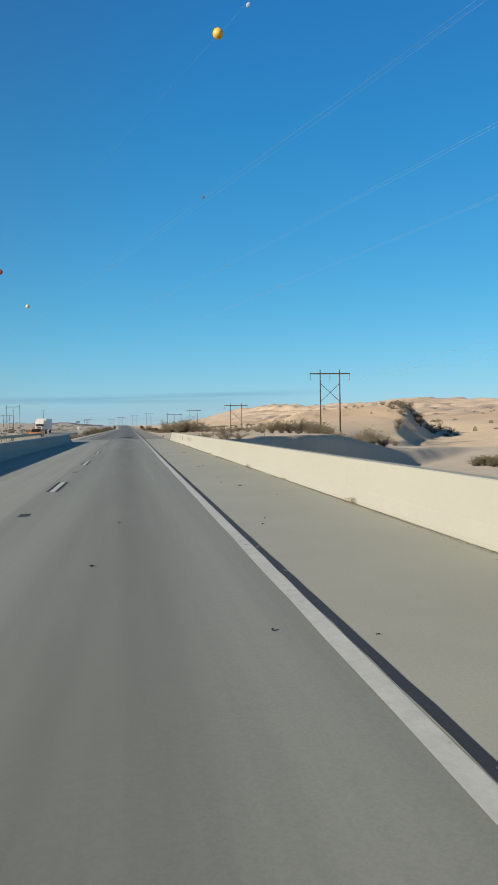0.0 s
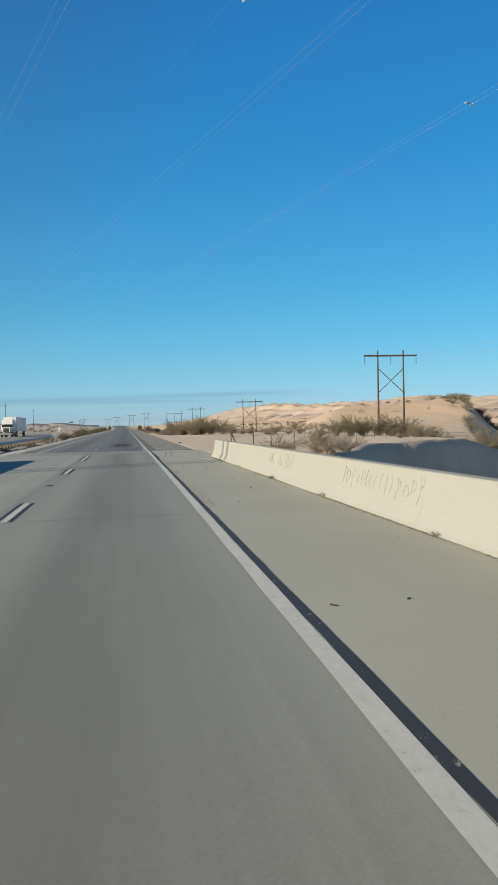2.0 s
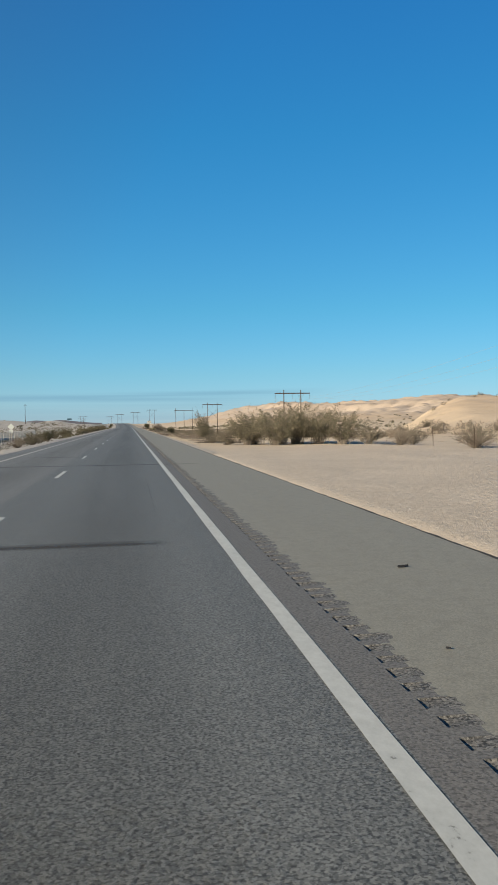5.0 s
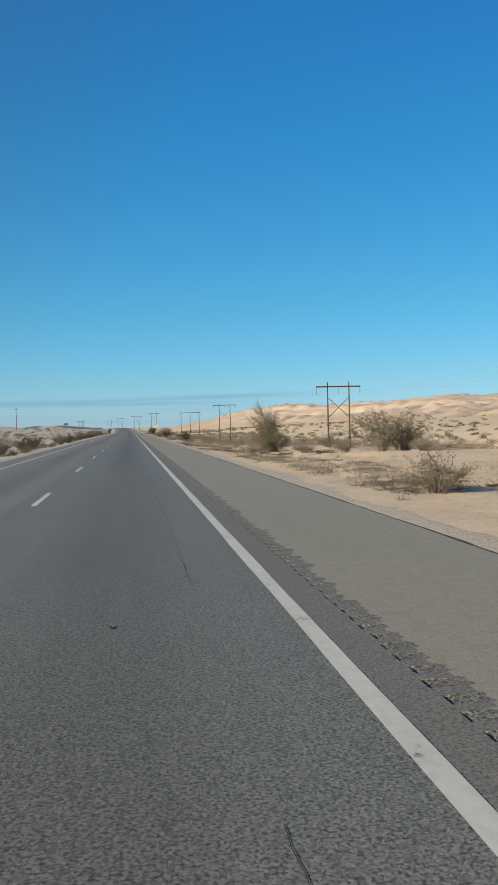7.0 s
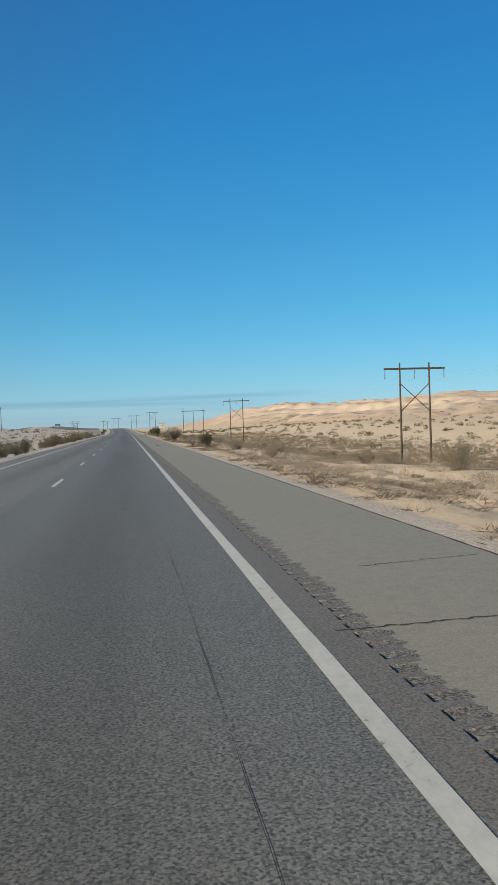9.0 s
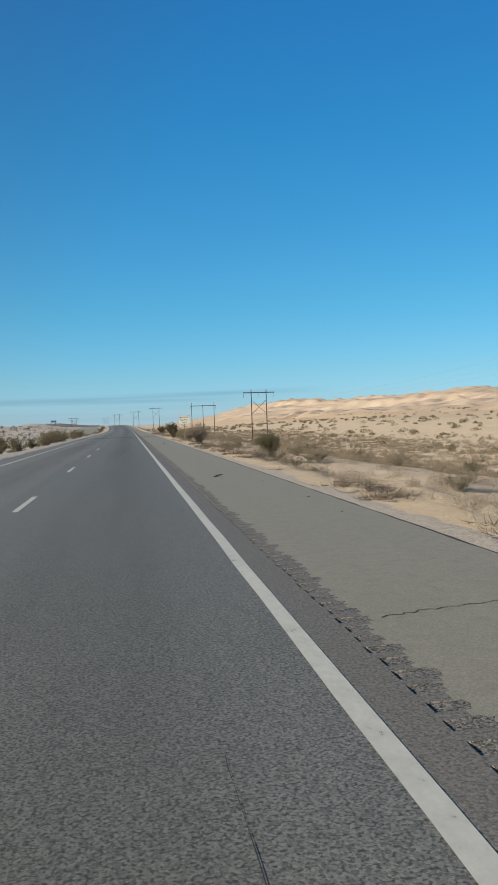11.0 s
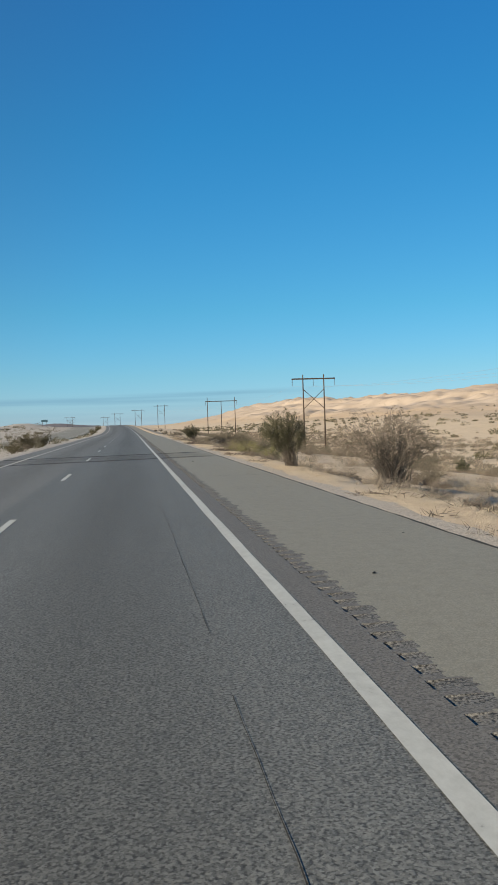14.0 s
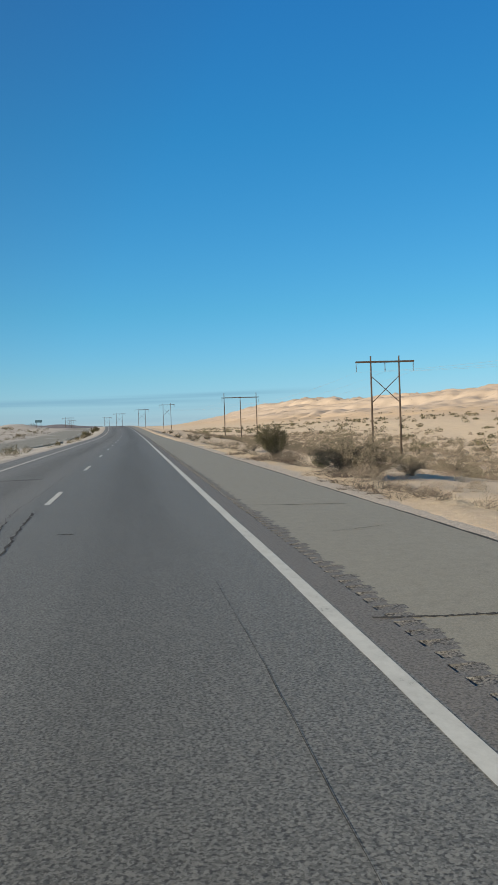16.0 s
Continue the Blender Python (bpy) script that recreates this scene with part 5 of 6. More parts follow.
def gravel():
    g = np.random.default_rng(9)
    n = 44000
    y = g.uniform(106, 480, n)
    x = PAVED_R + 0.08 + np.abs(g.normal(0, 0.42, n)) * np.where(y > 180, 1.0, 2.4)
    s = g.uniform(0.003, 0.010, n) * np.where(g.random(n) < 0.06, 1.8, 1.0)
    # coarser stones lie loose on the sand by the bridge end
    k = 1500
    far_y = 97 + np.abs(g.normal(0, 12, k))
    far_x = PAVED_R + 0.25 + np.abs(g.normal(0, 1.3, k))
    y, x, s = np.concatenate([y, far_y]), np.concatenate([x, far_x]), np.concatenate([s, g.uniform(0.005, 0.017, k)])
    n += k
    z = ground_z(x, y) + s * 0.3
    q = s[:, None] * g.uniform(0.7, 1.3, (n, 5))
    P = lambda dx, dy, dz: np.stack([x + dx, y + dy, z + dz], 1)
    o = np.zeros(n)
    w, e, no, so, t = P(-q[:, 0], o, o), P(q[:, 1], o, o), P(o, q[:, 2], o), P(o, -q[:, 3], o), P(o, o, q[:, 4] * 0.8)
    v = np.stack([w, so, t, so, e, t, e, no, t, no, w, t], 1)
    tagged(new("verge_gravel", fast_mesh("verge_gravel", v, 3, M_GRAVEL)), "loose pale gravel along the pavement edge", "gravel", kind="stuff")


gravel()


# ---------------- roadside things ----------------
def fallen_branch(x, y, length, turn, seed):
    """A bare dead bough lying on the sand, with a few broken side limbs."""
    r = random.Random(seed)
    bm = bmesh.new()
    pts = [(length * (k / 6 - 0.5), r.gauss(0, 0.06), 0.07 + abs(r.gauss(0, 0.05))) for k in range(7)]
    tube(bm, pts, [0.075, 0.07, 0.065, 0.055, 0.045, 0.032, 0.018], 7)
    for k in range(2, 6):
        a = pts[k]
        side = r.choice((-1, 1))
        tube(bm, [a, (a[0] + 0.25, a[1] + side * 0.2, a[2] + r.uniform(0.02, 0.2)), (a[0] + r.uniform(0.35, 0.7), a[1] + side * r.uniform(0.3, 0.5), a[2] + r.uniform(0.0, 0.35))], [0.03, 0.022, 0.008], 5)
    ob = new("fallen_branch", mesh_of("fallen_branch", bm, M_TWIG))
    ob.matrix_world = pose(x, y, gz(x, y) - 0.02, 0, 0, turn)
    tagged(ob, "dark dead bough lying on sand by a tall bush", "branch", "fallen branches")


for q in ((12.2, 234.6, 2.2, -12, 1), (12.9, 233.2, 1.8, 8, 2), (11.9, 235.4, 1.6, -30, 3), (13.6, 232.4, 1.5, 3, 4)):
    fallen_branch(*q)


def sign(x, y):
    base = gz(x, y)
    s = tagged(empty("road_sign", pose(x, y, base, 0, 0, 3)), "white rectangular roadside sign reading EMERGENCY PARKING ONLY on a wooden post", "road sign")
    z0, z1, half = 1.75 - base, 2.65 - base, 0.60
    bm = bmesh.new()
    box(bm, -0.05, 0.05, -0.05, 0.05, -0.4, z1 - 0.15, 0.006)
    part("post", bm, M_POST_WOOD, s, "square weathered wooden post")
    bm = bmesh.new()
    box(bm, -half, half, -0.062, -0.056, z0, z1)
    es = [e for e in bm.edges if abs((e.verts[0].co - e.verts[1].co).y) > 0.003]
    bmesh.ops.bevel(bm, geom=es, offset=0.04, segments=4, affect='EDGES')
    panel = part("panel", bm, M_SIGN, s, "faded white sheet panel")
    bm = bmesh.new()
    h, t = half - 0.014, 0.014
    for a in ((-h, h, z1 - 0.028, z1 - 0.014), (-h, h, z0 + 0.014, z0 + 0.028), (-h, -h + t, z0 + 0.028, z1 - 0.028), (h - t, h, z0 + 0.028, z1 - 0.028)):
        box(bm, a[0], a[1], -0.0645, -0.0625, a[2], a[3])
    part("border", bm, M_INK, panel)
    for z in (z0 + 0.08, z1 - 0.08):
        bm = bmesh.new()
        tube(bm, [(0, -0.062, z), (0, -0.069, z)], 0.012, 8)
        part("bolt", bm, M_GALV, panel)
    for text, z, wide in (("EMERGENCY", z0 + 0.630, 1.08), ("PARKING", z0 + 0.365, 0.85), ("ONLY", z0 + 0.10, 0.50)):
        cu = bpy.data.curves.new("legend", 'FONT')
        cu.body = text
        cu.size = 0.235
        cu.align_x = 'CENTER'
        cu.extrude = 0.001
        cu.offset = 0.0015
        cu.space_character = 1.06
        cu.materials.append(M_INK)
        t = new("legend", cu)
        t.parent = panel
        bpy.context.view_layer.update()
        t.matrix_basis = pose(0, -0.0645, z, 90, 0, 0) @ Matrix.Diagonal((wide / max(t.dimensions.x, 0.01), 1, 1, 1))


sign(6.18, 366.7)


def fence(pts, braced, material=M_STEEL, heights=(0.35, 0.7, 1.1), label="rusty steel-post wire fence on the sand"):
    fc = tagged(empty("wire_fence"), label, "fence")
    tops = []
    r = random.Random(3)
    bm0 = bmesh.new()
    tube(bm0, [(0, 0, -0.3), (0.01, 0, 0.6), (0, 0.01, 1.25)], 0.026, 5)
    shared = mesh_of("post", bm0, material)
    for x, y in pts:
        z = gz(x, y)
        ob = new("post", shared)
        ob.parent = fc
        ob.matrix_basis = pose(x, y, z, r.uniform(-4, 4), r.uniform(-4, 4), r.uniform(0, 90))
        tops.append(Vector((x, y, z)))
    if braced:
        x, y = pts[0]
        bm = bmesh.new()
        tube(bm, [(x + 0.03, y + 0.05, gz(x, y) + 1.22), (x + 0.75, y + 0.85, gz(x + 0.75, y + 0.85) - 0.1)], 0.03, 5)
        part("brace", bm, M_STEEL, fc)
    for hgt in heights:
        bm = bmesh.new()
        tube(bm, [p + Vector((0, 0, hgt)) for p in tops], 0.006, 3)
        part("wire", bm, material, fc)


fence([(5.62, 91.6), (7.0, 93.1), (8.3, 94.8), (10.1, 97.0), (11.8, 99.1), (14.0, 103.5), (17.0, 110.5), (20.0, 117.5), (22.5, 123.5), (25.0, 128.0), (28.0, 133.5), (31.0, 139.0), (34.3, 144.7)], True)
fence([(20.4 + 0.004 * (y - 166), y) for y in np.arange(165.0, 215.0, 6.5)], False)
fence([(-11.3 + float(road_x(y)), y) for y in np.arange(180.0, 448.0, 1.6)], False, M_POST_PALE, (0.15, 0.35, 0.55, 0.75, 0.95, 1.15), "pale bleached wooden-post wire fence along the median")


def guardrail(x, y0, y1):
    gr = tagged(empty("guardrail"), "grey steel guardrail beside the opposite road", "guardrail")
    ys = np.arange(y0, y1, 2.0)
    bm0 = bmesh.new()
    box(bm0, -0.08, 0.08, -0.08, 0.08, -0.4, 0.72)
    shared = mesh_of("post", bm0, M_POST_WOOD)
    for y in ys:
        ob = new("post", shared)
        ob.parent = gr
        ob.matrix_basis = pose(x - 0.15, y, gz(x, y))
    prof = ((0.0, 0.42), (0.04, 0.46), (0.04, 0.52), (0.0, 0.57), (0.04, 0.62), (0.04, 0.69), (0.0, 0.73))
    v, f = [], []
    for y in ys:
        z = gz(x, y)
        v += [(x + a, y, z + b) for a, b in prof]
    for k in range(len(ys) - 1):
        for j in range(6):
            f.append((7 * k + j, 7 * k + j + 1, 7 * k + 8 + j, 7 * k + 7 + j))
    ob = new("rail", raw_mesh("rail", v, f, M_GALV))
    sol = ob.modifiers.new("thick", 'SOLIDIFY')
    sol.thickness = 0.004
    ob.parent = gr


guardrail(-11.0, 106.0, 178.0)


def other_bridge():
    b = tagged(empty("opposite_bridge"), "concrete opposite bridge with an open post railing", "bridge", kind="structure")
    ribbon("deck", -11.2 + 17, 5.4, -58, 105, 0.0, M_DECK, 10, 1, far_road_x, 1.3, parent=b)
    ribbon("deck_body", -5.8, 5.8, -58, 105, -0.03, M_DECK, 10, 1, far_road_x, 1.2, parent=b)
    bm0 = bmesh.new()
    box(bm0, -0.11, 0.11, -0.16, 0.16, 0.0, 0.66, 0.01)
    shared = mesh_of("baluster", bm0, M_BARRIER)
    for k in range(84):
        ob = new("baluster", shared)
        ob.parent = b
        ob.matrix_basis = pose(-11.3, -20 + 1.5 * k, 0.15)
    bm = bmesh.new()
    box(bm, -11.5, -11.1, -58, 105.2, 0.80, 1.0, 0.02)
    part("top_rail", bm, M_BARRIER, b)
    bm = bmesh.new()
    box(bm, -11.48, -11.12, -58, 105.2, 0.0, 0.18, 0.02)
    part("bottom_rail", bm, M_BARRIER, b)


other_bridge()


def truck(x, y):
    t = tagged(empty("semi_truck", pose(x, y, float(road_z(y)) + 0.03)), "white semi truck with a box trailer on the opposite road", "truck")
    bm = bmesh.new()
    box(bm, -1.2, 1.2, -1.1, 1.6, 0.9, 2.6, 0.12)
    box(bm, -1.2, 1.2, -0.5, 2.1, 2.4, 3.75, 0.28)
    box(bm, -0.95, 0.95, -2.9, -1.0, 0.85, 1.95, 0.2)
    cab = part("cab", bm, M_WHITE_METAL, t)
    bm = bmesh.new()
    box(bm, -1.05, 1.05, -1.13, -1.09, 1.95, 2.55, 0.01)
    part("windscreen", bm, M_DARK_GLASS, cab)
    bm = bmesh.new()
    box(bm, -0.55, 0.55, -2.93, -2.88, 1.0, 1.8, 0.01)
    part("grille", bm, M_INK, cab)
    for s in (-1, 1):
        bm = bmesh.new()
        box(bm, s * 0.85 - 0.13, s * 0.85 + 0.13, -2.86, -2.78, 1.15, 1.35, 0.02)
        part("headlight", bm, M_GALV, cab)
    bm = bmesh.new()
    box(bm, -1.2, 1.2, -3.05, -2.75, 0.45, 0.85, 0.05)
    part("bumper", bm, M_GALV, t)
    bm = bmesh.new()
    box(bm, -1.29, 1.29, 2.7, 18.5, 1.15, 4.05, 0.05)
    part("trailer", bm, M_WHITE_METAL, t)
    for s in (-1, 1):
        for yy in (-1.9, 3.2, 4.5, 15.6, 16.9):
            bm = bmesh.new()
            tube(bm, [(s * 0.85, yy, 0.52), (s * 1.18, yy, 0.52)], 0.52, 20)
            w = part("wheel", bm, M_RUBBER, t)
            bm = bmesh.new()
            tube(bm, [(s * 1.16, yy, 0.52), (s * 1.20, yy, 0.52)], 0.28, 14)
            part("rim", bm, M_GALV, w)


truck(-23.3, 217.0)


def car(x, y):
    """A small car seen from its front; its bonnet points to -y."""
    c = tagged(empty("car", pose(x, y, float(far_road_z(y)) + 0.03)), "bright orange small car on the opposite road", "car")

    def shell(name, outline, half, material, parent, taper=0.0, bevel=0.05):
        bm = bmesh.new()
        low = min(z for yy, z in outline)
        tall = max(z for yy, z in outline) - low
        sides = [[bm.verts.new((s * (half - taper * (z - low) / tall), yy, z)) for yy, z in outline] for s in (-1, 1)]
        bm.faces.new(sides[0])
        bm.faces.new(sides[1][::-1])
        n = len(outline)
        for k in range(n):
            bm.faces.new((sides[0][k], sides[0][(k + 1) % n], sides[1][(k + 1) % n], sides[1][k]))
        bmesh.ops.recalc_face_normals(bm, faces=bm.faces[:])
        if bevel:
            bmesh.ops.bevel(bm, geom=bm.edges[:], offset=bevel, segments=2, affect='EDGES')
        return part(name, bm, material, parent, smooth=False)

    body = shell("body", [(-2.15, 0.30), (-2.2, 0.62), (-2.05, 0.84), (-0.95, 1.00), (2.0, 1.02), (2.15, 0.85), (2.15, 0.30)], 0.90, M_ORANGE_METAL, c)
    cabin = shell("cabin", [(-1.0, 0.98), (-0.15, 1.52), (1.2, 1.54), (1.95, 1.0)], 0.80, M_ORANGE_METAL, c, 0.16)
    shell("windscreen", [(-0.98, 1.05), (-0.28, 1.48), (-0.26, 1.46), (-0.95, 1.03)], 0.66, M_DARK_GLASS, cabin, 0.10, 0.0)
    for s in (-1, 1):
        bm = bmesh.new()
        box(bm, s * 0.72 - 0.06, s * 0.72 + 0.06, -0.45, 1.35, 1.07, 1.40, 0.02)
        part("side_window", bm, M_DARK_GLASS, cabin)
        bm = bmesh.new()
        box(bm, s * 0.66 - 0.16, s * 0.66 + 0.16, -2.24, -2.10, 0.64, 0.76, 0.02)
        part("headlight", bm, M_GALV, body)
        for yy in (-1.35, 1.35):
            bm = bmesh.new()
            tube(bm, [(s * 0.70, yy, 0.31), (s * 0.91, yy, 0.31)], 0.31, 20)
            w = part("wheel", bm, M_RUBBER, c)
            bm = bmesh.new()
            tube(bm, [(s * 0.90, yy, 0.31), (s * 0.93, yy, 0.31)], 0.19, 14)
            part("rim", bm, M_GALV, w)
    bm = bmesh.new()
    box(bm, -0.55, 0.55, -2.24, -2.12, 0.36, 0.52, 0.02)
    part("grille", bm, M_INK, body)


car(-13.75, 122.5)


def guide_sign(x, y):
    g = tagged(empty("guide_sign", pose(x, y, gz(x, y))), "large blue-green guide sign on two steel posts", "road sign")
    bm = bmesh.new()
    box(bm, -2.1, 2.1, -0.04, 0.04, 3.2, 4.7, 0.02)
    part("panel", bm, surface("blue_green_sign_sheet", (0.03, 0.08, 0.11), (0.05, 0.11, 0.15), 0.5, 6, 1.5, bump=0.0), g)
    for s in (-1.4, 1.4):
        bm = bmesh.new()
        box(bm, s - 0.1, s + 0.1, 0.05, 0.25, -0.5, 4.6)
        part("post", bm, M_STEEL, g)


guide_sign(-57.0, 915.0)


def marker_sign(x, y):
    """A diamond plate over a small square one, seen from behind."""
    m = tagged(empty("marker_sign", pose(x, y, gz(x, y))), "small pale diamond sign on a thin post", "road sign")
    for nm, z, half, turn in (("diamond_plate", 1.75, 0.30, 45), ("square_plate", 1.15, 0.22, 0)):
        bm = bmesh.new()
        box(bm, -half, half, -0.012, 0.012, -half, half, 0.008)
        bmesh.ops.rotate(bm, verts=bm.verts[:], cent=(0, 0, 0), matrix=Matrix.Rotation(radians(turn), 3, 'Y'))
        bmesh.ops.translate(bm, verts=bm.verts[:], vec=(0, 0, z))
        part(nm, bm, M_SIGN, m)
    bm = bmesh.new()
    box(bm, -0.03, 0.03, 0.014, 0.06, -0.4, 2.0)
    part("post", bm, M_GALV, m)


marker_sign(-14.2, 229.0)


# ---------------- road wear and dark bands ---
def crack(name, pts, width, seed, parent, material=None, jitter=0.05, lift=0.0045, splits=6):
    """A jagged open crack through the given points."""
    r = random.Random(seed)
    line = []
    for (ax, ay), (bx, by) in zip(pts, pts[1:]):
        for k in range(splits):
            t = k / splits
            line.append((ax + (bx - ax) * t + r.gauss(0, jitter), ay + (by - ay) * t + r.gauss(0, jitter)))
    line.append(pts[-1])
    v, f = [], []
    for k, (x, y) in enumerate(line):
        a, b = line[max(k - 1, 0)], line[min(k + 1, len(line) - 1)]
        d = Vector((b[0] - a[0], b[1] - a[1])).normalized()
        w = width * r.uniform(0.25, 1.2) / 2
        z = float(road_z(y)) + lift
        c = float(road_x(y))
        v += [(x + c - d.y * w, y + d.x * w, z), (x + c + d.y * w, y - d.x * w, z)]
    for k in range(len(line) - 1):
        f.append((2 * k, 2 * k + 1, 2 * k + 3, 2 * k + 2))
    ob = new(name, raw_mesh(name, v, f, material or M_CRACK))
    ob.parent = parent
    return ob


r = random.Random(44)
for y in np.arange(112, 470, 15.0):          # long joint in the lane
    if r.random() < 0.7:
        crack("crack", [(0.78, y), (0.80, y + 7), (0.78, y + r.uniform(9, 14))], 0.006, int(y), road, jitter=0.004, splits=14)
for y in np.arange(180, 470, 12.0):          # joint beside the lane line
    if r.random() < 0.5:
        crack("crack", [(-2.55, y), (-2.5, y + 6), (-2.58, y + 11)], 0.012, int(y), road, jitter=0.02, splits=24)
for y in (178, 214, 239.4, 262, 289, 312, 331, 345, 357.8, 381, 398, 416.5, 424.5, 447):
    x0, x1 = r.uniform(2.4, 3.2), r.uniform(3.8, 4.7)
    crack("crack", [(x0, y), (0.5 * (x0 + x1), y + r.uniform(0, 0.3)), (x1, y + 0.35)], 0.018, int(y * 3), road, jitter=0.022, splits=16)
for y in (209, 327.5, 352, 402):
    crack("crack", [(3.2, y), (3.5, y + 0.5), (3.4, y + 0.9), (3.7, y + 1.4)], 0.016, int(y * 5), road, jitter=0.02, splits=8)
for x, y in ((0.75, 219.0), (0.82, 339.5), (-2.6, 425.5)):
    crack("pothole_crack", [(x, y - 0.8), (x + 0.05, y), (x - 0.04, y + 0.7)], 0.009, int(y * 7), road, jitter=0.006, splits=22)


def streak(name, pts, width, parent, material, lift=0.006):
    v, f = [], []
    n = 24
    for k in range(n + 1):
        t = k / n * (len(pts) - 1)
        j = min(int(t), len(pts) - 2)
        q = t - j
        x = pts[j][0] * (1 - q) + pts[j + 1][0] * q
        y = pts[j][1] * (1 - q) + pts[j + 1][1] * q
        d = Vector((pts[j + 1][0] - pts[j][0], pts[j + 1][1] - pts[j][1])).normalized()
        z = float(road_z(y)) + lift
        v += [(x - d.y * width / 2, y + d.x * width / 2, z), (x + d.y * width / 2, y - d.x * width / 2, z)]
    for k in range(n):
        f.append((2 * k, 2 * k + 1, 2 * k + 3, 2 * k + 2))
    me = raw_mesh(name, v, f, material)
    uv = me.uv_layers.new(name="along")
    for k, lp in enumerate(me.loops):
        uv.data[k].uv = ((lp.vertex_index // 2) / n, lp.vertex_index % 2)
    ob = new(name, me)
    ob.parent = parent


for pts in ([(2.57, 113.4), (2.85, 116), (3.14, 118.3), (3.75, 122.5), (4.45, 127.6)], [(3.95, 115.5), (4.35, 118), (4.68, 122.6)],
            [(3.35, 107.6), (3.55, 109.3), (3.79, 111.4), (4.01, 114), (4.7, 118.6)], [(3.8, 108.2), (3.95, 109.8), (4.14, 111.3), (4.42, 114.2)],
            [(2.55, 93.3), (2.69, 95.1), (2.87, 98.4), (3.1, 104.0)], [(2.2, 93.4), (2.34, 95.2), (2.5, 97.3), (2.75, 103.0)], [(2.12, 91.8), (2.15, 92.9)]):
    streak("tyre_mark", pts, 0.085, road, M_SKID)
for x, y in ((-1.3, 114.6), (-1.05, 114.4), (-0.75, 114.7), (0.95, 115.2), (1.15, 114.8)):
    streak("tyre_mark", [(x, y - 0.9), (x + 0.05, y + 0.9)], 0.16, road, M_SKID)
streak("oil_stain", [(-0.3, 116.5), (-0.28, 123.0), (-0.25, 130.5)], 2.3, road, M_OIL, 0.0026)
for pts, w in (([(0.92, 106.6), (0.94, 109.3), (1.02, 112.3), (1.04, 114.5)], 0.07), ([(0.80, 109.0), (0.86, 110.9), (1.0, 114.7)], 0.05), ([(1.08, 107.5), (1.14, 111.0)], 0.04)):
    streak("tyre_mark", pts, w, road, M_SKID)
# dark streaky bands across the pavement, fading at their sides
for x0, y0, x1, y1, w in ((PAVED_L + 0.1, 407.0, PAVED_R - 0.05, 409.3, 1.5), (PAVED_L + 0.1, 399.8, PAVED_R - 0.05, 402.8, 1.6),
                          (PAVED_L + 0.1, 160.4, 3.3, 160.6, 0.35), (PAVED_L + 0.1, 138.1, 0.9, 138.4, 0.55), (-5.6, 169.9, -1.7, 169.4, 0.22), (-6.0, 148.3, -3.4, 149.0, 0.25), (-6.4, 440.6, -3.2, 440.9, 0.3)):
    streak("seal_band", [(x0, y0), (x1, y1)], w, road, M_BAND, 0.003)


def lane_wear(x, width, y0, y1, material=M_WEAR):
    """A long oil-darkened band down the middle of a lane, fading at its sides."""
    ys = np.arange(y0, y1, 4.0)
    v = [(x + s * width / 2 + float(road_x(y)), float(y), float(road_z(y)) + 0.002) for y in ys for s in (-1, 1)]
    f = [(2 * k, 2 * k + 1, 2 * k + 3, 2 * k + 2) for k in range(len(ys) - 1)]
    me = raw_mesh("lane_wear", v, f, material)
    uv = me.uv_layers.new(name="along")
    for k, lp in enumerate(me.loops):
        uv.data[k].uv = (0.5, lp.vertex_index % 2)
    new("lane_wear", me).parent = road


lane_wear(-0.15, 2.3, 106, 1300)
lane_wear(-0.25, 1.9, -60, 101, M_WEAR_DECK)
lane_wear(-3.9, 2.0, 106, 1300)


def debris():
    r = random.Random(21)
    for k in range(70):
        y = r.uniform(4, 470) if k < 40 else r.uniform(4, 95)
        x = r.choice((r.uniform(-1.5, 1.4), r.uniform(1.9, 4.5), r.uniform(1.9, 4.5)))
        bm = bmesh.new()
        bmesh.ops.create_cube(bm, size=1.0)
        bmesh.ops.subdivide_edges(bm, edges=bm.edges[:], cuts=1)
        L, W = r.uniform(0.015, 0.07), r.uniform(0.010, 0.03)
        for v in bm.verts:
            v.co = Vector((v.co.x * L * r.uniform(0.6, 1.3), v.co.y * W * r.uniform(0.6, 1.3), (v.co.z + 0.5) * 0.010 * r.uniform(0.5, 1.6)))
        ob = new("tyre_shred", mesh_of("tyre_shred", bm, M_RUBBER))
        ob.matrix_world = pose(x + float(road_x(y)), y, float(road_z(y)) + 0.006, 0, 0, r.uniform(0, 180))
        tagged(ob, "small black tyre shred lying on the pavement", "debris", "tyre shreds")


debris()


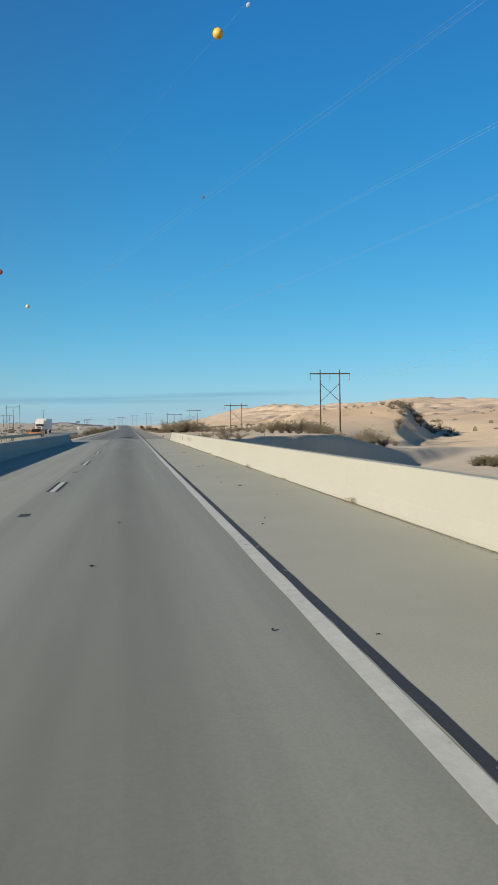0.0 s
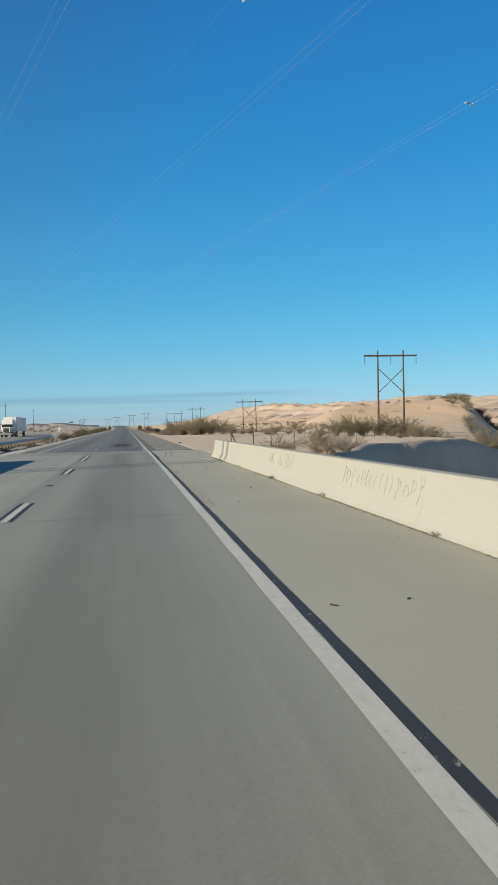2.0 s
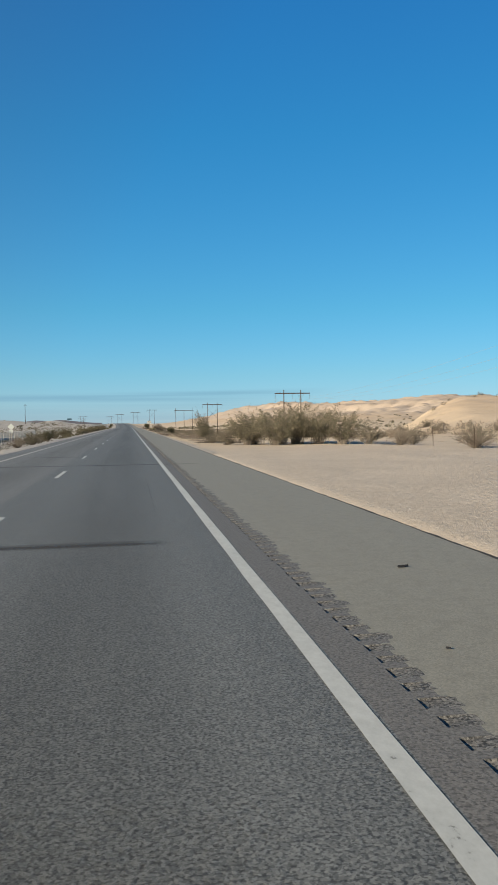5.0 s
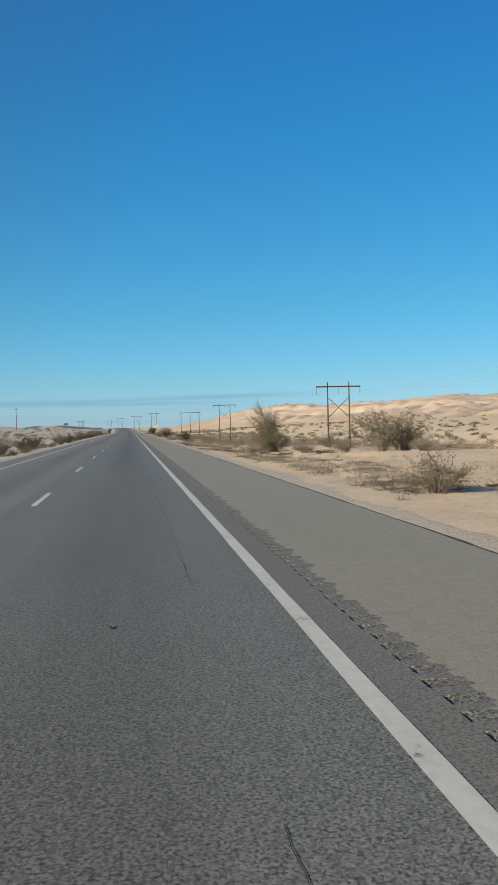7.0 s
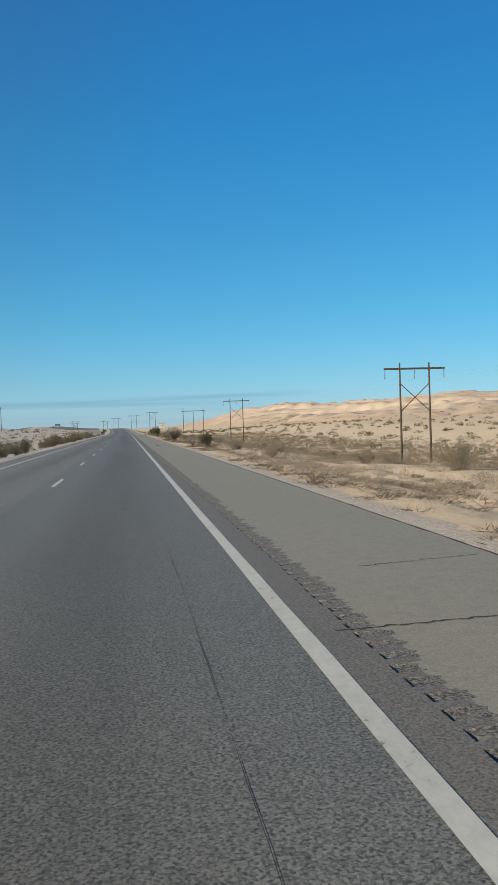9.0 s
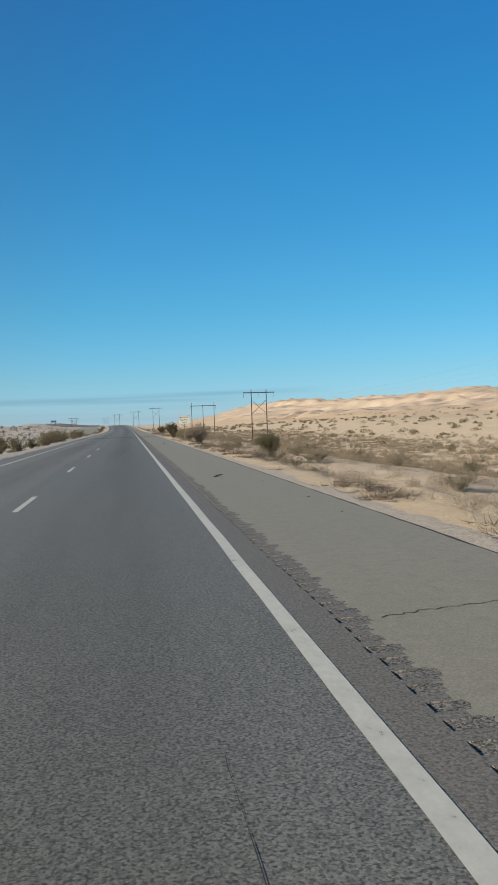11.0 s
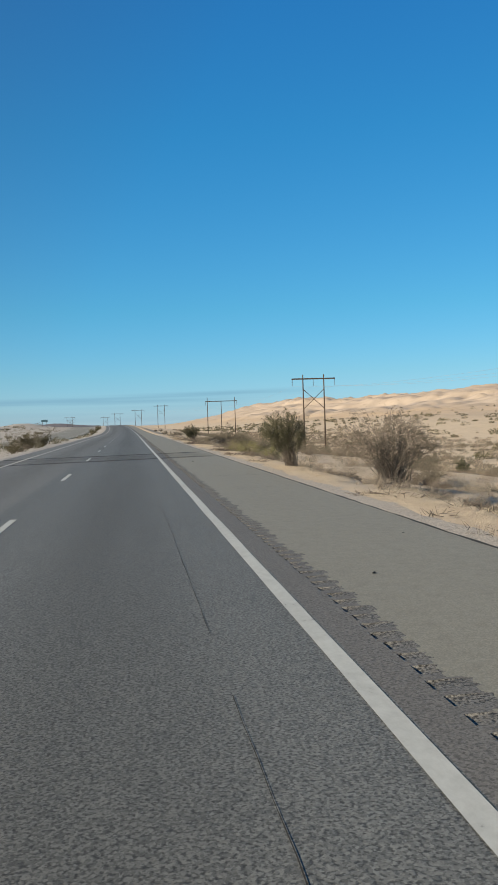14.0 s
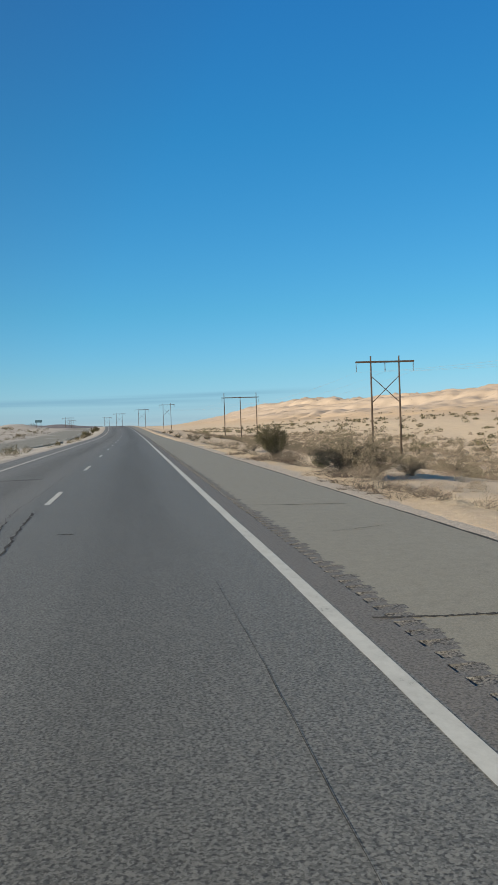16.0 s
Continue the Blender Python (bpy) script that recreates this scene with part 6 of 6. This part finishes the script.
def shred(x, y, length, turn, seed):
    """A curled strip of tyre tread."""
    r = random.Random(seed)
    bm = bmesh.new()
    rows = []
    for k in range(9):
        t = k / 8 - 0.5
        wide = 0.22 * length * (1 - 1.6 * t * t) * r.uniform(0.8, 1.15)
        lift = 0.004 + 0.10 * length * max(0.0, math.sin(3.0 * t + seed)) * r.uniform(0.6, 1.2)
        rows.append([bm.verts.new((t * length, s * wide / 2, lift + min(0.012, 0.1 * length) * (s == 0))) for s in (-1, 0, 1)])
    for p, q in zip(rows, rows[1:]):
        for j in (0, 1):
            bm.faces.new((p[j], p[j + 1], q[j + 1], q[j]))
    g = bmesh.ops.extrude_face_region(bm, geom=bm.faces[:])
    for v in g["geom"]:
        if isinstance(v, bmesh.types.BMVert):
            v.co.z += min(0.012, 0.12 * length)
    bmesh.ops.recalc_face_normals(bm, faces=bm.faces[:])
    ob = new("tyre_tread", mesh_of("tyre_tread", bm, M_RUBBER))
    ob.matrix_world = pose(x, y, float(road_z(y)) + 0.002, 0, 0, turn)
    tagged(ob, "curled black strip of torn tyre tread on the shoulder", "debris", "tyre treads")


for q in ((3.12, 307.8, 0.45, 50, 1), (3.47, 355.3, 0.18, 20, 2), (2.42, 82.6, 0.09, 30, 3), (3.0, 21.8, 0.10, 10, 4), (3.43, 135.8, 0.14, 15, 5), (3.21, 94.5, 0.07, 0, 6), (1.26, 20.4, 0.03, 70, 7), (1.34, 17.4, 0.025, 10, 8), (3.37, 354.6, 0.09, 100, 9), (-0.43, 13.3, 0.035, 60, 10), (1.93, 6.1, 0.035, 0, 12)):
    shred(*q)
crack("crack", [(1.75, 105.25), (3.2, 105.22), (4.7, 105.25)], 0.05, 920, road, jitter=0.02, splits=22, lift=0.009)
crack("crack", [(1.8, 106.4), (3.2, 106.45), (4.7, 106.4)], 0.04, 921, road, jitter=0.03, splits=22, lift=0.009)
# wide cracks across the shoulder, some of them double
for pts, w, seed in (([(2.72, 218.6), (3.4, 218.5), (4.2, 218.45)], 0.028, 901), ([(2.6, 219.0), (3.1, 218.95)], 0.012, 904), ([(1.9, 236.65), (2.6, 236.7), (3.3, 236.76), (4.5, 236.9)], 0.035, 905),
                     ([(1.9, 419.15), (2.5, 419.05), (3.0, 419.0), (4.6, 419.2)], 0.065, 902), ([(2.3, 428.9), (3.2, 428.6), (4.2, 428.35)], 0.045, 906), ([(2.7, 386.5), (3.5, 386.35), (4.2, 386.2)], 0.03, 907),
                     ([(-2.15, 429.5), (-2.02, 426.2), (-1.9, 424.0), (-2.2, 421.5)], 0.06, 908), ([(-2.45, 428.0), (-2.3, 425.6), (-2.05, 424.2)], 0.04, 909), ([(0.62, 213.6), (0.55, 213.1), (0.62, 212.7), (0.53, 212.3), (0.6, 211.7)], 0.026, 910), ([(-1.28, 425.75), (-1.05, 425.7)], 0.07, 911), ([(0.46, 227.4), (0.51, 226.8), (0.63, 226.4), (0.53, 226.1)], 0.028, 912), ([(2.94, 225.9), (3.06, 226.05), (3.2, 225.85)], 0.014, 913), ([(-0.07, 230.55), (0.05, 230.43)], 0.02, 914)):
    crack("crack", pts, w, seed, road, jitter=0.012 if seed < 908 else 0.018, splits=18 if seed < 908 else 14)
crack("crack", [(-1.7, 65.3), (0.2, 65.5), (1.35, 65.6)], 0.022, 930, bridge, jitter=0.010, splits=18)
crack("crack", [(1.9, 92.2), (3.2, 92.24), (4.6, 92.2)], 0.012, 903, bridge, jitter=0.006, splits=18)


# ---------------- graffiti on the barrier ----------------
def scrawl(pts, name="graffiti_stroke"):
    bm = bmesh.new()
    face = lambda h: 4.65 + 0.13 + 0.07 * (h - 0.30) / 0.58
    tube(bm, [(face(h) - 0.001, y, h) for y, h in pts], 0.003, 4)
    part(name, bm, M_SPRAY, right_barrier)


STROKES = {"T": [((0, 1), (1, 0.97)), ((0.5, 1), (0.42, 0))], "A": [((0, 0), (0.45, 1), (0.9, 0)), ((0.2, 0.4), (0.7, 0.38))], "K": [((0.1, 1), (0.05, 0)), ((0.8, 0.95), (0.1, 0.45), (0.85, 0))],
           "E": [((0.8, 0.95), (0.2, 0.9), (0.15, 0.5), (0.7, 0.5)), ((0.15, 0.5), (0.2, 0.05), (0.85, 0.0))], "t": [((0.4, 1), (0.3, 0.1), (0.6, 0.0)), ((0.05, 0.65), (0.75, 0.68))],
           "h": [((0.1, 1), (0.05, 0)), ((0.07, 0.4), (0.4, 0.55), (0.6, 0.4), (0.6, 0))], "e": [((0.05, 0.28), (0.6, 0.33), (0.45, 0.55), (0.12, 0.45), (0.1, 0.1), (0.65, 0.03))],
           "S": [((0.9, 0.9), (0.5, 1.0), (0.15, 0.8), (0.3, 0.55), (0.75, 0.4), (0.8, 0.12), (0.4, -0.03), (0.0, 0.1))], "H": [((0.1, 1), (0.05, 0)), ((0.8, 1), (0.75, -0.05)), ((0.08, 0.5), (0.8, 0.52))],
           "O": [((0.5, 1), (0.12, 0.75), (0.1, 0.25), (0.45, 0), (0.85, 0.3), (0.85, 0.75), (0.5, 1))]}
for text, y, size, low in (("TAKE", 76.1, 0.33, 0.44), ("the", 74.5, 0.31, 0.42), ("SHOT", 73.6, 0.43, 0.38)):
    for ch in text:
        for st in STROKES[ch]:
            scrawl([(y - 0.62 * size * px, low + size * pz) for px, pz in st])
        y -= size * 0.86
r = random.Random(6)
y = 67.0
while y > 62.6:
    h0, h1 = r.uniform(0.32, 0.46), r.uniform(0.62, 0.80)
    bow = r.uniform(-0.09, 0.09)
    scrawl([(y + 0.03, h0), (y + bow, 0.6 * h0 + 0.4 * h1), (y - 0.05 + bow, 0.3 * h0 + 0.7 * h1), (y - 0.08, h1)])
    if r.random() < 0.45:
        scrawl([(y - 0.08, h1), (y - 0.2, h1 - 0.05), (y - 0.22, h1 - 0.14), (y - 0.1, h1 - 0.2)])
    y -= r.uniform(0.24, 0.46)


# ---------------- weeds and grit at the barrier's foot ----------------
def weed(x, y, size, seed, material):
    r = random.Random(seed)
    v = []
    f = []
    for k in range(90):
        a, q = r.uniform(0, 6.283), math.sqrt(r.random())
        c = Vector((q * size * math.cos(a), q * size * math.sin(a), size * 0.9 * r.random() * (1.1 - 0.6 * q)))
        d1 = Vector((math.cos(a), math.sin(a), r.uniform(0.2, 1.6))).normalized()
        d2 = d1.cross(Vector((r.gauss(0, 1), r.gauss(0, 1), r.gauss(0, 1)))).normalized()
        L = size * r.uniform(0.12, 0.3)
        o = len(v)
        v += [c - d1 * L, c + d2 * L * 0.25, c + d1 * L, c - d2 * L * 0.25]
        f.append((o, o + 1, o + 2, o + 3))
    w = tagged(new("weed", raw_mesh("weed", v, f, material)), "small dry weed in the crack at the barrier's foot", "weed", "weeds")
    w.location = (x, y, 0.02)


for k, (x, y, size) in enumerate(((4.58, 74.4, 0.12), (4.60, 81.6, 0.08), (4.60, 61.4, 0.09), (4.58, 68.1, 0.10), (4.60, 30.9, 0.14), (4.58, 16.2, 0.15), (4.6, 23.6, 0.07), (4.6, 45.8, 0.08))):
    weed(x, y, size, k + 60, M_LEAF_DRY if k else M_LEAF_GREEN)


def grit():
    """Sand, chips and twigs swept against the foot of the barrier."""
    g = np.random.default_rng(12)
    n = 34000
    y = g.uniform(-5, 92, n)
    keep = g.random(n) < np.clip(2.6 * fbm(y / 5.0, y * 0 + 2.2, 3) - 0.6, 0.12, 1)
    y = y[keep]
    n = len(y)
    x = 4.645 - np.abs(g.normal(0, 0.05, n)) * np.where(g.random(n) < 0.12, 4.0, 1.0)
    s = g.uniform(0.003, 0.009, n)
    c = np.stack([x, y, np.full(n, 0.006)], 1)
    a = g.uniform(0, 2 * np.pi, n)
    d1 = np.stack([np.cos(a), np.sin(a), np.full(n, 0.1)], 1)
    tagged(new("barrier_grit", fast_mesh("barrier_grit", slivers(c, unit(d1), s * g.uniform(0.6, 2.0, n), 0.4, g), 3, M_TWIG)), "dry grit and leaf bits along the barrier foot", "grit", kind="stuff")


grit()


def litter(x, y):
    r = random.Random(8)
    bm = bmesh.new()
    bmesh.ops.create_icosphere(bm, subdivisions=3, radius=0.5)
    for v in bm.verts:
        k = r.uniform(0.65, 1.2)
        v.co = Vector((v.co.x * 0.36 * k, v.co.y * 0.2 * k, max(0.0, (v.co.z + 0.3)) * 0.16 * k))
    ob = new("plastic_litter", mesh_of("plastic_litter", bm, M_LITTER))
    ob.matrix_world = pose(x, y, gz(x, y), 0, 0, 25)
    tagged(ob, "crumpled blue plastic litter on the gravel verge", "litter")


litter(5.28, 126.9)
# broad faint darkening that joins the two widest bands
streak("seal_wash", [(PAVED_L + 0.1, 404.0), (PAVED_R - 0.05, 406.2)], 8.0, road, M_BAND_THIN, 0.0015)
